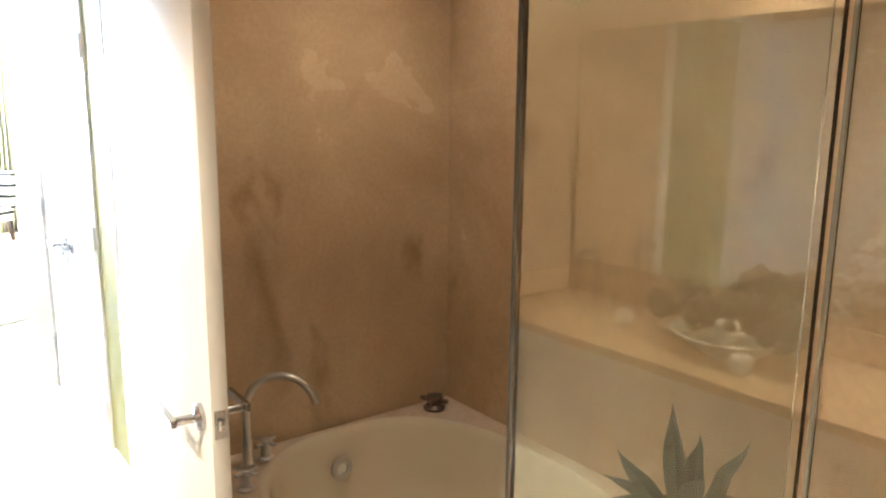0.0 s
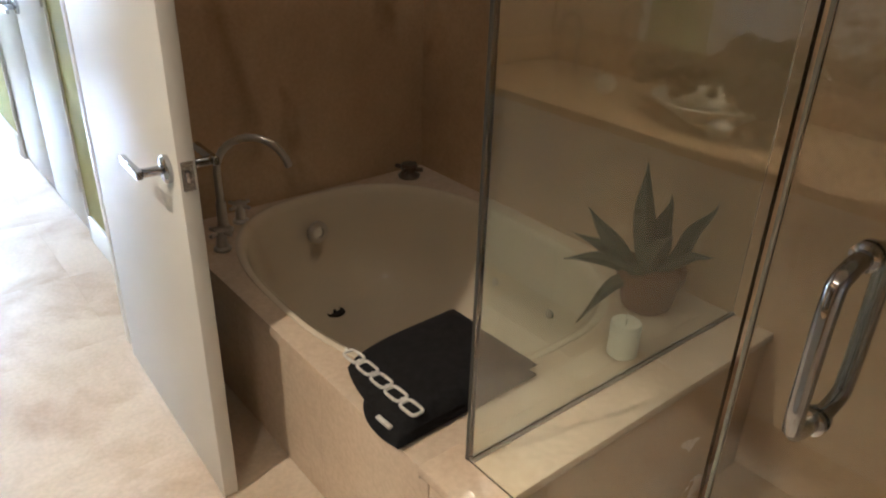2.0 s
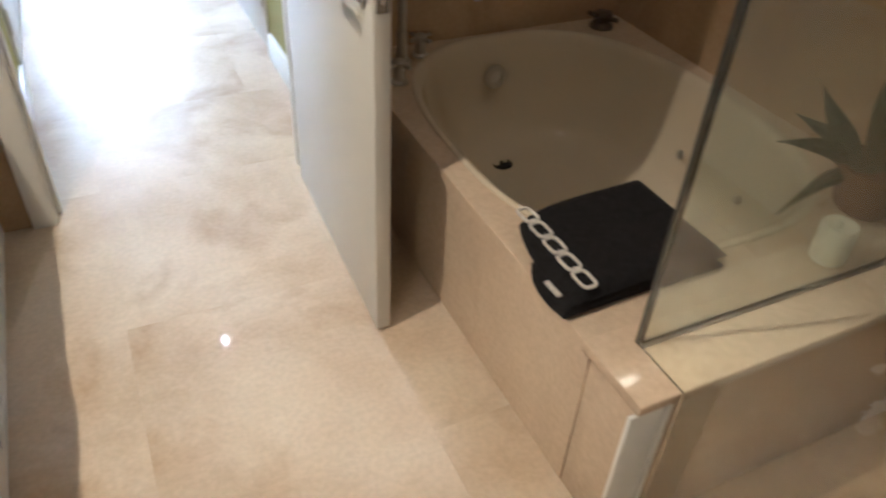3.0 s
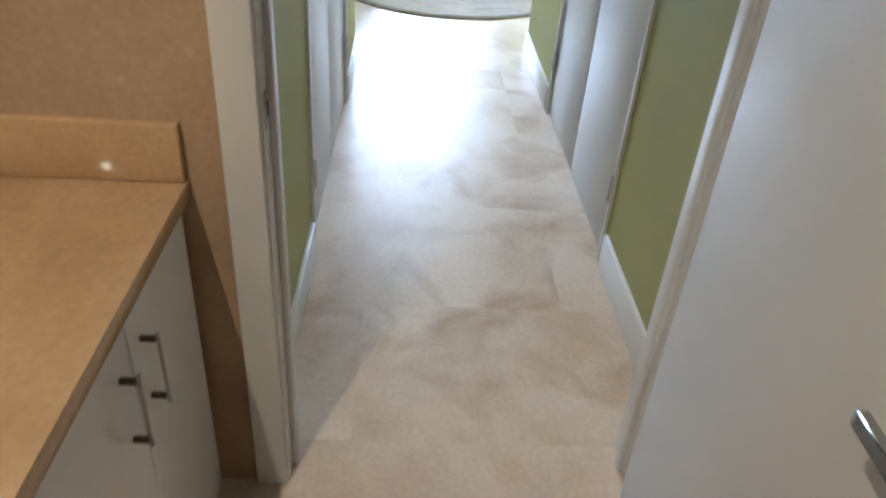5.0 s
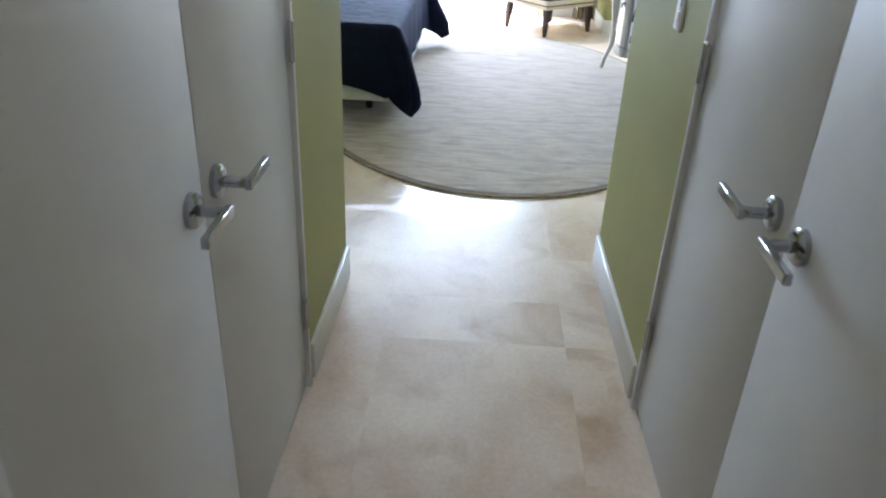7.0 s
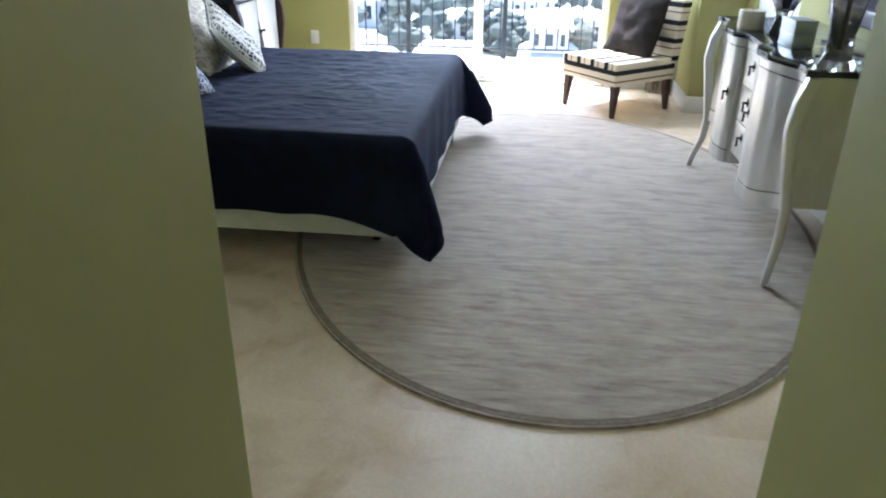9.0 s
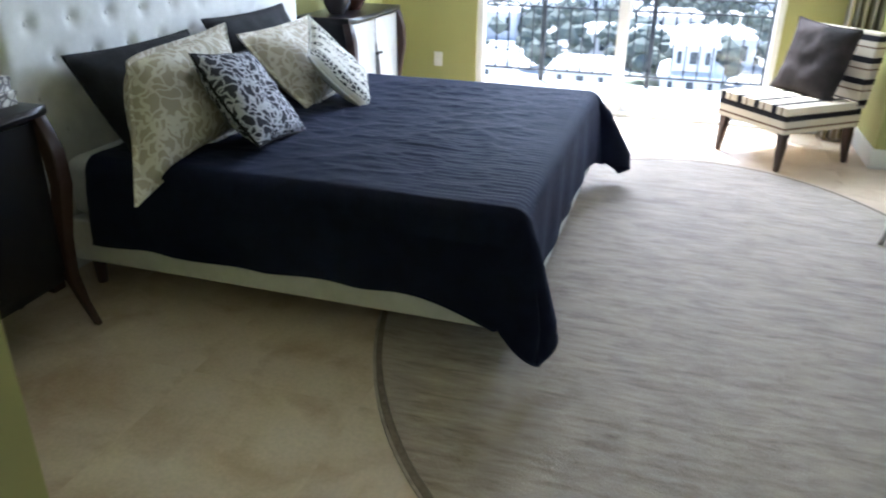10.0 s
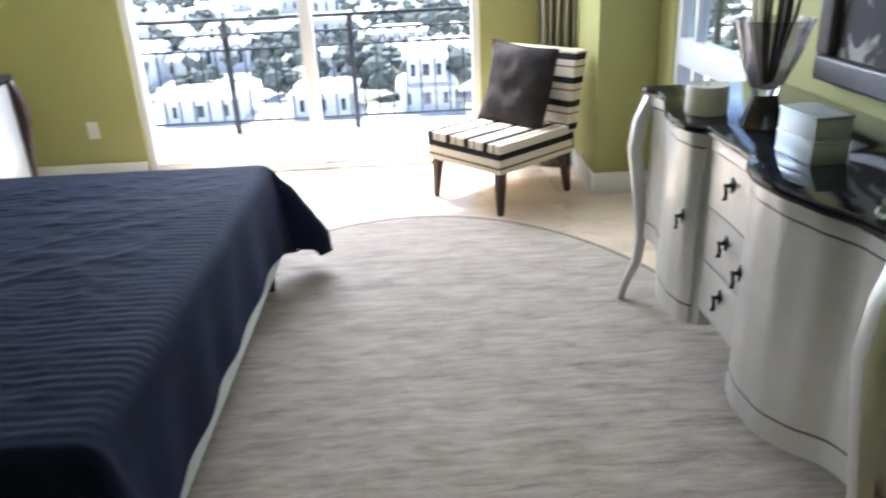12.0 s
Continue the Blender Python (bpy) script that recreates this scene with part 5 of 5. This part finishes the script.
TOPS = 0.8885
cyl = thing("cylinder_candle", (1.01, 5.71, TOPS), "wide cream pillar candle on the sideboard", "candle")
bm = bmesh.new()
lathe(bm, [(0.060, 0.0), (0.062, 0.003), (0.061, 0.082), (0.059, 0.085), (0.053, 0.081), (0.001, 0.079)], n=36)
part("wax", bm, WAX, cyl)
bm = bmesh.new()
tube(bm, [(0, 0, 0.078), (0.002, 0, 0.092)], 0.0012, 6)
part("wick", bm, SEAL, cyl)

vase = thing("glass_vase", (1.10, 5.53, TOPS), "tall flared smoked glass vase with dark sticks", "vase")
bm = bmesh.new()
lathe(bm, [(0.034, 0.088), (0.040, 0.105), (0.062, 0.155), (0.080, 0.21), (0.092, 0.262), (0.100, 0.285), (0.096, 0.286), (0.088, 0.262), (0.076, 0.21), (0.057, 0.155), (0.034, 0.112), (0.001, 0.104)], n=96)
for q in bm.verts:
    flute = 1 + 0.035 * math.cos(12 * math.atan2(q.co.y, q.co.x)) * min(1.0, max(0.0, (q.co.z - 0.12) / 0.1))
    q.co.x, q.co.y = q.co.x * flute, q.co.y * flute
part("bowl", bm, SMOKED, vase, "fluted smoked glass bowl")
bm = bmesh.new()
lathe(bm, [(0.060, -0.0), (0.058, 0.008), (0.042, 0.055), (0.033, 0.0875), (0.028, 0.0875), (0.001, 0.0875)], n=32)
part("foot", bm, BLACKGLASS, vase, "black glass foot")
rng = random.Random(3)
for k in range(16):
    a, r = rng.uniform(0, 6.283), rng.uniform(0.02, 0.075)
    bm = bmesh.new()
    top = (r * 1.5 * math.cos(a), r * 1.5 * math.sin(a), rng.uniform(0.55, 0.72))
    tube(bm, [(0.25 * r * math.cos(a), 0.25 * r * math.sin(a), 0.118), (r * math.cos(a) * 0.9, r * math.sin(a) * 0.9, 0.28), top], [0.004, 0.005, 0.0035], 6)
    part("stick", bm, LEGWOOD if k % 3 else WAX, vase)

MIRRORBOX = material("silvered_box", (0.55, 0.61, 0.68), 0.34, 0.45)
fine(MIRRORBOX, 25.0, 0.12, 0.002)
for k, (s, tn) in enumerate(((0.155, 4), (0.150, 5))):
    b = thing("mirrored_box", (1.075, 5.21, TOPS + 0.0565 * k), "small silvered glass box stacked on the sideboard", "box", turn=tn, group="mirrored boxes")
    bm = bmesh.new()
    box(bm, (-0.045, -s / 2, 0), (0.045, s / 2, 0.048))
    soften(bm, 0.002)
    part("base", bm, MIRRORBOX, b)
    bm = bmesh.new()
    box(bm, (-0.047, -s / 2 - 0.002, 0.0485), (0.047, s / 2 + 0.002, 0.056))
    soften(bm, 0.002)
    part("lid", bm, MIRRORBOX, b)

vase2 = thing("glass_vase", (1.08, 4.64 + 0.10, TOPS), "tall clear glass vase with a dark stem and crystal beads", "vase")
bm = bmesh.new()
lathe(bm, [(0.075, 0.0), (0.075, 0.008), (0.050, 0.04), (0.045, 0.12), (0.060, 0.22), (0.080, 0.36), (0.084, 0.46), (0.080, 0.461), (0.076, 0.36), (0.055, 0.22), (0.040, 0.12), (0.001, 0.06)], n=32)
part("bowl", bm, SMOKED, vase2)
bm = bmesh.new()
tube(bm, [(0.0, 0, 0.065), (0.004, 0, 0.30), (0.0, 0.006, 0.60)], [0.010, 0.008, 0.008], 8)
part("stem", bm, BLACKWOOD, vase2)
for k in range(14):
    a, r = rng.uniform(0, 6.283), rng.uniform(0.09, 0.12)
    bm = bmesh.new()
    bmesh.ops.create_icosphere(bm, subdivisions=2, radius=0.014, matrix=Matrix.Translation((r * math.cos(a), r * math.sin(a), 0.0145)))
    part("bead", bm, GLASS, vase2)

# framed picture on the wall above the sideboard, its face mottled in grey
ABSTRACT = pattern_material("grey_abstract_print", (0.075, 0.07, 0.075), (0.36, 0.35, 0.33), 8.0, 0.46, 0.6, "noise")
wm = thing("framed_picture", (BX1 - 0.001, 5.34, 0.94), "dark abstract picture in a heavy pewter frame above the sideboard", "picture")
FRAMEM = material("pewter_frame", (0.06, 0.052, 0.05), 0.4, 0.4)
fine(FRAMEM, 40.0, 0.35, 0.004)
bm = bmesh.new()
box(bm, (-0.015, -0.47, 0.08), (-0.006, 0.47, 0.92))
part("canvas", bm, ABSTRACT, wm)
for lo, hi in (((-0.045, -0.55, 0.0), (0.0, 0.55, 0.08)), ((-0.045, -0.55, 0.92), (0.0, 0.55, 1.0)), ((-0.045, -0.55, 0.081), (0.0, -0.47, 0.919)), ((-0.045, 0.47, 0.081), (0.0, 0.55, 0.919))):
    bm = bmesh.new()
    box(bm, lo, hi)
    soften(bm, 0.012, 3)
    part("frame_side", bm, FRAMEM, wm)


# ---- bedroom: slipper chair ----
def stripes_on(ob, value):
    at = ob.data.attributes.new("stripe", "FLOAT", "POINT")
    for i, v in enumerate(ob.data.vertices):
        at.data[i].value = value(v.co)


chair = thing("slipper_chair", (0.610, 7.670, 0), "armless slipper chair in cream and black striped upholstery", "chair", turn=-50)


def pad(name, lo, hi, bevel, value, label="", shear=0.0):
    bm = bmesh.new()
    v = box(bm, lo, hi)
    bmesh.ops.subdivide_edges(bm, edges=bm.edges, cuts=14, use_grid_fill=True)
    bm.verts.ensure_lookup_table()
    bmesh.ops.recalc_face_normals(bm, faces=bm.faces)
    edges = [e for e in bm.edges if len(e.link_faces) == 2 and e.calc_face_angle(0) > radians(60)]
    bmesh.ops.bevel(bm, geom=edges, offset=bevel, segments=3, profile=0.6, affect="EDGES", clamp_overlap=True)
    for q in bm.verts:
        q.co.y += shear * (q.co.z - lo[2])
    ob = part(name, bm, STRIPES, chair, label)
    stripes_on(ob, value)
    return ob


pad("seat_frame", (-0.285, -0.315, 0.255), (0.285, 0.30, 0.375), 0.012, lambda c: (0.43 - c.z) / 0.175 - 0.02)
pad("seat", (-0.288, -0.318, 0.376), (0.288, 0.25, 0.425), 0.022, lambda c: (c.x + 0.29) / 0.145 + 0.1)
pad("backrest", (-0.285, 0.235, 0.38), (0.285, 0.325, 0.855), 0.022, lambda c: (0.87 - c.z) / 0.135, shear=0.16)
for lx, ly, kx, ky in ((-0.255, -0.28, -0.4, -0.5), (0.255, -0.28, 0.4, -0.5), (-0.255, 0.27, -0.3, 1.0), (0.255, 0.27, 0.3, 1.0)):
    bm = bmesh.new()
    curved_leg(bm, [(lx * 0.97, ly * 0.97, 0.256), (lx, ly, 0.12), (lx + 0.012 * kx, ly + 0.012 * ky, 0.0005)], [0.026, 0.021, 0.014])
    soften(bm, 0.003, 1)
    part("leg", bm, LEGWOOD, chair, "dark tapered wooden leg")
cp = pillow("throw_pillow", 0.49, 0.47, 0.15, Matrix.Identity(4), BROWNCLOTH, "dark brown velvet throw pillow on the slipper chair", piping=BROWNCLOTH, seed=8)
cp.matrix_world = chair.matrix_world @ pose(-0.02, 0.17, 0.602, -15, 3, 0)
chair.scale.z = 0.94


# ---- bedroom: balcony doors, side window, curtain ----
bd = thing("window_1", (0, WY, 0), "white framed sliding glass balcony doors, closed", "window")
bd["kind"] = "structure"
FR = material("white_aluminium", (0.78, 0.78, 0.77), 0.35)
fine(FR, 80.0, 0.05)
MX = -0.54
for nm, lo, hi in (("jamb", (WL, 0.02, 0), (WL + 0.05, 0.12, 2.42)), ("jamb", (WR - 0.05, 0.02, 0), (WR, 0.12, 2.42)), ("head", (WL + 0.05, 0.02, 2.36), (WR - 0.05, 0.12, 2.42)), ("track", (WL + 0.05, 0.01, 0), (WR - 0.05, 0.125, 0.028)), ("meeting_stile", (MX - 0.04, 0.03, 0.028), (MX + 0.04, 0.11, 2.36)), ("bottom_rail", (WL + 0.05, 0.035, 0.028), (MX - 0.04, 0.075, 0.095)), ("bottom_rail", (MX + 0.04, 0.07, 0.028), (WR - 0.05, 0.11, 0.095))):
    bm = bmesh.new()
    box(bm, lo, hi)
    soften(bm, 0.003)
    part(nm, bm, FR, bd)
for lo, hi in (((WL + 0.05, 0.052, 0.095), (MX - 0.04, 0.058, 2.36)), ((MX + 0.04, 0.087, 0.095), (WR - 0.05, 0.093, 2.36))):
    bm = bmesh.new()
    box(bm, lo, hi)
    o = part("pane", bm, WINDOWGLASS, bd)
    o.visible_shadow = False

sw = thing("window_2", (BX1 + 0.04, 0, 0), "white framed side window behind the sideboard", "window")
sw["kind"] = "structure"
for nm, lo, hi in (("jamb", (-0.03, SW0, 0.5), (0.04, SW0 + 0.05, 2.2)), ("jamb", (-0.03, SW1 - 0.05, 0.5), (0.04, SW1, 2.2)), ("head", (-0.03, SW0 + 0.05, 2.15), (0.04, SW1 - 0.05, 2.2)), ("sill", (-0.038, SW0 + 0.05, 0.5), (0.04, SW1 - 0.05, 0.56)), ("transom", (-0.03, SW0 + 0.05, 0.77), (0.04, SW1 - 0.05, 0.90)), ("mullion", (-0.025, 7.08, 0.90), (0.035, 7.115, 2.15)), ("mullion", (-0.025, 7.08, 0.56), (0.035, 7.115, 0.77))):
    bm = bmesh.new()
    box(bm, lo, hi)
    soften(bm, 0.003)
    part(nm, bm, FR, sw)
for y0, y1 in ((SW0 + 0.05, 7.08), (7.115, SW1 - 0.05)):
    for z0, z1 in ((0.56, 0.77), (0.90, 2.15)):
        bm = bmesh.new()
        box(bm, (0.002, y0, z0), (0.008, y1, z1))
        o = part("pane", bm, WINDOWGLASS, sw)
        o.visible_shadow = False


def curtain_material():
    m = material("striped_curtain", (0.5, 0.45, 0.3), 0.85, spec=0.15)
    at = m.node_tree.nodes.new("ShaderNodeAttribute")
    at.attribute_name = "stripe"
    fr = m.node_tree.nodes.new("ShaderNodeMath")
    fr.operation = "FRACT"
    link(m, at.outputs["Fac"], fr.inputs[0])
    col = ramp(m, fr.outputs[0], [(0.0, (0.30, 0.25, 0.12)), (0.30, (0.52, 0.48, 0.34)), (0.52, (0.56, 0.56, 0.52)), (0.74, (0.16, 0.11, 0.05)), (0.86, (0.36, 0.32, 0.14))])
    link(m, col, bsdf(m).inputs["Base Color"])
    fine(m, 400.0, 0.2, 0.002)
    return m


cur = thing("curtain", (1.02, WY - 0.16, 0), "striped olive and cream floor-length curtain drawn aside", "curtain")
bm = bmesh.new()
n = 120
cols = []
for k in range(n + 1):
    u = k / n
    cols.append([(-0.12 + 0.25 * u + 0.008 * math.sin(9 * u + z), 0.045 * math.sin(u * 2 * math.pi * 5.5) * (1 - 0.25 * z / 2.4), z) for z in [0.012 + 2.45 * i / 12 for i in range(13)]])
g = [[bm.verts.new(p) for p in col] for col in cols]
for a, b in zip(g, g[1:]):
    for i in range(12):
        bm.faces.new((a[i], b[i], b[i + 1], a[i + 1]))
cl = part("cloth", bm, curtain_material(), cur)
stripes_on(cl, lambda c: (c.x + 0.12) / 0.25 * 5.0)
so = cl.modifiers.new("thickness", "SOLIDIFY")
so.thickness = 0.003
bm = bmesh.new()
tube(bm, [(-0.16, 0, 2.48), (0.14, 0, 2.48)], 0.014, 12)
for xx in (-0.15, 0.13):
    box(bm, (xx - 0.008, 0.0, 2.472), (xx + 0.008, 0.16, 2.488))
part("rod", bm, DARKMETAL, cur, "dark curtain rod")

# ---- outside: balcony, railing, city ----
CONC = plaster("pale_balcony_tile", (0.80, 0.79, 0.76), 0.6)
structure("balcony_floor", CONC, [((-6.0, WY + 0.14, -0.25), (6.0, 9.78, -0.03))], "pale tiled balcony floor", "balcony floor")
rail = thing("balcony_railing", (0, 9.70, -0.03), "black iron balcony railing with rings under the top rail", "railing")
for z, r in ((0.915, 0.022), (0.80, 0.012), (0.68, 0.012), (0.10, 0.014)):
    bm = bmesh.new()
    box(bm, (-5.9, -r, z - r * 0.6), (5.9, r, z + r * 0.6))
    soften(bm, 0.003, 1)
    part("rail", bm, RAILMETAL, rail)
for k in range(12):
    x = -5.37 + 1.0 * k
    bm = bmesh.new()
    box(bm, (x - 0.022, -0.022, 0.0), (x + 0.022, 0.022, 0.90))
    part("post", bm, RAILMETAL, rail)
bm = bmesh.new()
box(bm, (-0.007, -0.007, 0.105), (0.007, 0.007, 0.675))
bal = part("baluster", bm, RAILMETAL, rail)
bal.location.x = -5.25
bm = bmesh.new()
ringpts = [(0.048 * math.cos(q), 0, 0.738 + 0.050 * math.sin(q)) for q in [2 * math.pi * i / 16 for i in range(17)]]
tube(bm, ringpts, 0.006, 6)
rg = part("ring", bm, RAILMETAL, rail)
rg.location.x = -5.25
for k in range(1, 95):
    x = -5.25 + 0.118 * k
    if x > 5.8:
        break
    for src in (bal, rg):
        o = new(src.name.split(".")[0], src.data)
        o.parent = rail
        o.location.x = x

GROUND = -20.0


def ground_material():
    m = material("distant_ground", (0.2, 0.22, 0.14), 0.9)
    n = node(m, "ShaderNodeTexNoise", Scale=0.05, Detail=8.0, Roughness=0.7)
    link(m, coords(m), n.inputs["Vector"])
    link(m, ramp(m, n.outputs["Fac"], [(0.36, (0.12, 0.15, 0.08)), (0.42, (0.38, 0.38, 0.34)), (0.52, (0.60, 0.59, 0.56))]), bsdf(m).inputs["Base Color"])
    return m


bm = bmesh.new()
box(bm, (-2500, 14, GROUND - 1), (2500, 4000, GROUND))
g = part("ground", bm, ground_material())
tagged(g, "far hazy ground with lawns and paving below the balcony", "ground", "", "structure")
STUCCO = plaster("pale_stucco", (0.80, 0.79, 0.77), 0.8)
ROOF = plaster("pale_roof", (0.80, 0.79, 0.76), 0.8)
DARKWIN = material("dark_window_glass", (0.05, 0.06, 0.065), 0.1)


def house(x, y, w, d, h, label, tiers=1, z=GROUND):
    hs = thing("house", (x, y, z), label, "house", group="houses below the balcony")
    zz = 0.0
    for k in range(tiers):
        s = 1 - 0.30 * k
        w, h = (w, h) if k else (w * 0.78, h * 0.72)
        bm = bmesh.new()
        box(bm, (-w / 2 * s, -d / 2, zz), (w / 2 * s, d / 2, zz + h))
        wl = part("wall", bm, STUCCO, hs)
        bm = bmesh.new()
        e = 0.5
        lo = [(-w / 2 * s - e, -d / 2 - e), (w / 2 * s + e, -d / 2 - e), (w / 2 * s + e, d / 2 + e), (-w / 2 * s - e, d / 2 + e)]
        v0 = [bm.verts.new((a, b, zz + h)) for a, b in lo]
        v1 = [bm.verts.new((a, b, zz + h + 0.35)) for a, b in lo]
        v2 = [bm.verts.new((a * 0.72, b * 0.5, zz + h + 1.25)) for a, b in lo]
        for p, q in ((v0, v1), (v1, v2)):
            for i in range(4):
                bm.faces.new((p[i], p[(i + 1) % 4], q[(i + 1) % 4], q[i]))
        bm.faces.new(v0[::-1])
        bm.faces.new(v2)
        part("roof", bm, ROOF, hs)
        nw = max(3, int(w * s / 2.8))
        for i in range(nw):
            bm = bmesh.new()
            cx = -w / 2 * s + w * s * (i + 0.5) / nw
            ww = 0.45 if i % 2 else 0.30
            box(bm, (cx - ww, -d / 2 - 0.05, zz + h * 0.32), (cx + ww, -d / 2 + 0.02, zz + h * 0.85))
            part("window", bm, DARKWIN, hs)
        zz += h + 0.9


house(-28.6, 106, 13.0, 9, 4.0, "low white stucco house with a pale hipped roof")
house(-12.5, 106, 10.5, 9, 4.0, "low white stucco house with a pale hipped roof")
house(1.4, 107, 9.5, 9, 4.0, "two-storey white stucco house with stepped pale roofs", 2)
house(16.0, 108, 11.0, 9, 4.0, "low white stucco house with a pale hipped roof")
house(-46.0, 108, 12.0, 9, 4.0, "low white stucco house with a pale hipped roof")
rng = random.Random(11)
for k in range(46):
    y = 135 + 420 * (k / 46) ** 1.3
    x = rng.uniform(-0.42, 0.35) * y
    house(x, y + rng.uniform(-8, 8), rng.uniform(9, 22), rng.uniform(8, 12), rng.uniform(3, 7), "far white building among trees")


def tree_clumps(name, count, seed, y0, y1, label):
    """Many small leafy clumps on short trunks, far below."""
    rg2 = random.Random(seed)
    base = bmesh.new()
    bmesh.ops.create_icosphere(base, subdivisions=1, radius=1.0)
    vs = [v.co.copy() for v in base.verts]
    fs = [[v.index for v in f.verts] for f in base.faces]
    base.free()
    verts, faces = [], []
    for _ in range(count):
        y = y0 + (y1 - y0) * rg2.random() ** 1.6
        x = rg2.uniform(-0.5, 0.42) * y
        for _ in range(9):
            r = rg2.uniform(0.7, 1.7)
            c = Vector((x + rg2.gauss(0, 1.6), y + rg2.gauss(0, 1.6), GROUND + rg2.uniform(1.0, 5.5)))
            o = len(verts)
            verts += [c + Vector((p.x * r * rg2.uniform(0.7, 1.25), p.y * r, p.z * r * rg2.uniform(0.6, 1.1))) for p in vs]
            faces += [[i + o for i in f] for f in fs]
    me = bpy.data.meshes.new(name)
    me.from_pydata(verts, [], faces)
    me.materials.append(HAZED_FOLIAGE)
    return tagged(new(name, me), label, "trees", "", "stuff")


# Leaf green is greyed and lightened: distance haze is put into the colour.
HAZED_FOLIAGE = plaster("hazed_foliage", (0.165, 0.182, 0.150), 0.9)
tree_clumps("far_trees", 300, 5, 112, 520, "far green tree crowns between the houses")

# ---- floor tiles ----
floor = thing("floor", (0, 0, -0.012), "polished cream marble tile floor with thin joints", "floor")
floor["kind"] = "structure"
S = 0.61


def floor_tile(w, d):
    key = (round(w, 3), round(d, 3))
    if key not in TILES:
        bm = bmesh.new()
        box(bm, (0, 0, 0), (w, d, 0.012))
        bmesh.ops.recalc_face_normals(bm, faces=bm.faces)
        me = bpy.data.meshes.new("floor_tile")
        bm.to_mesh(me)
        bm.free()
        me.materials.append(FLOOR)
        TILES[key] = me
    return TILES[key]


TILES = {}
AREAS = [((VX, -3.6), (TX1, YB)), ((XL - 0.10, YC), (XR + 0.10, YNL - T)), ((BX0, YNL - T), (BX1, WY))]
for (ax, ay), (bx, by) in AREAS:
    i0, i1 = math.floor((ax + 0.3) / S), math.ceil((bx + 0.3) / S)
    j0, j1 = math.floor(ay / S), math.ceil(by / S)
    for i in range(i0, i1):
        for j in range(j0, j1):
            x0, x1 = max(ax, i * S - 0.3), min(bx, (i + 1) * S - 0.3)
            y0, y1 = max(ay, j * S), min(by, (j + 1) * S)
            if x1 - x0 < 0.01 or y1 - y0 < 0.01:
                continue
            o = new("floor_tile", floor_tile(x1 - x0 - 0.0003, y1 - y0 - 0.0003))
            o.parent = floor
            o.location = (x0 + 0.00015, y0 + 0.00015, 0)
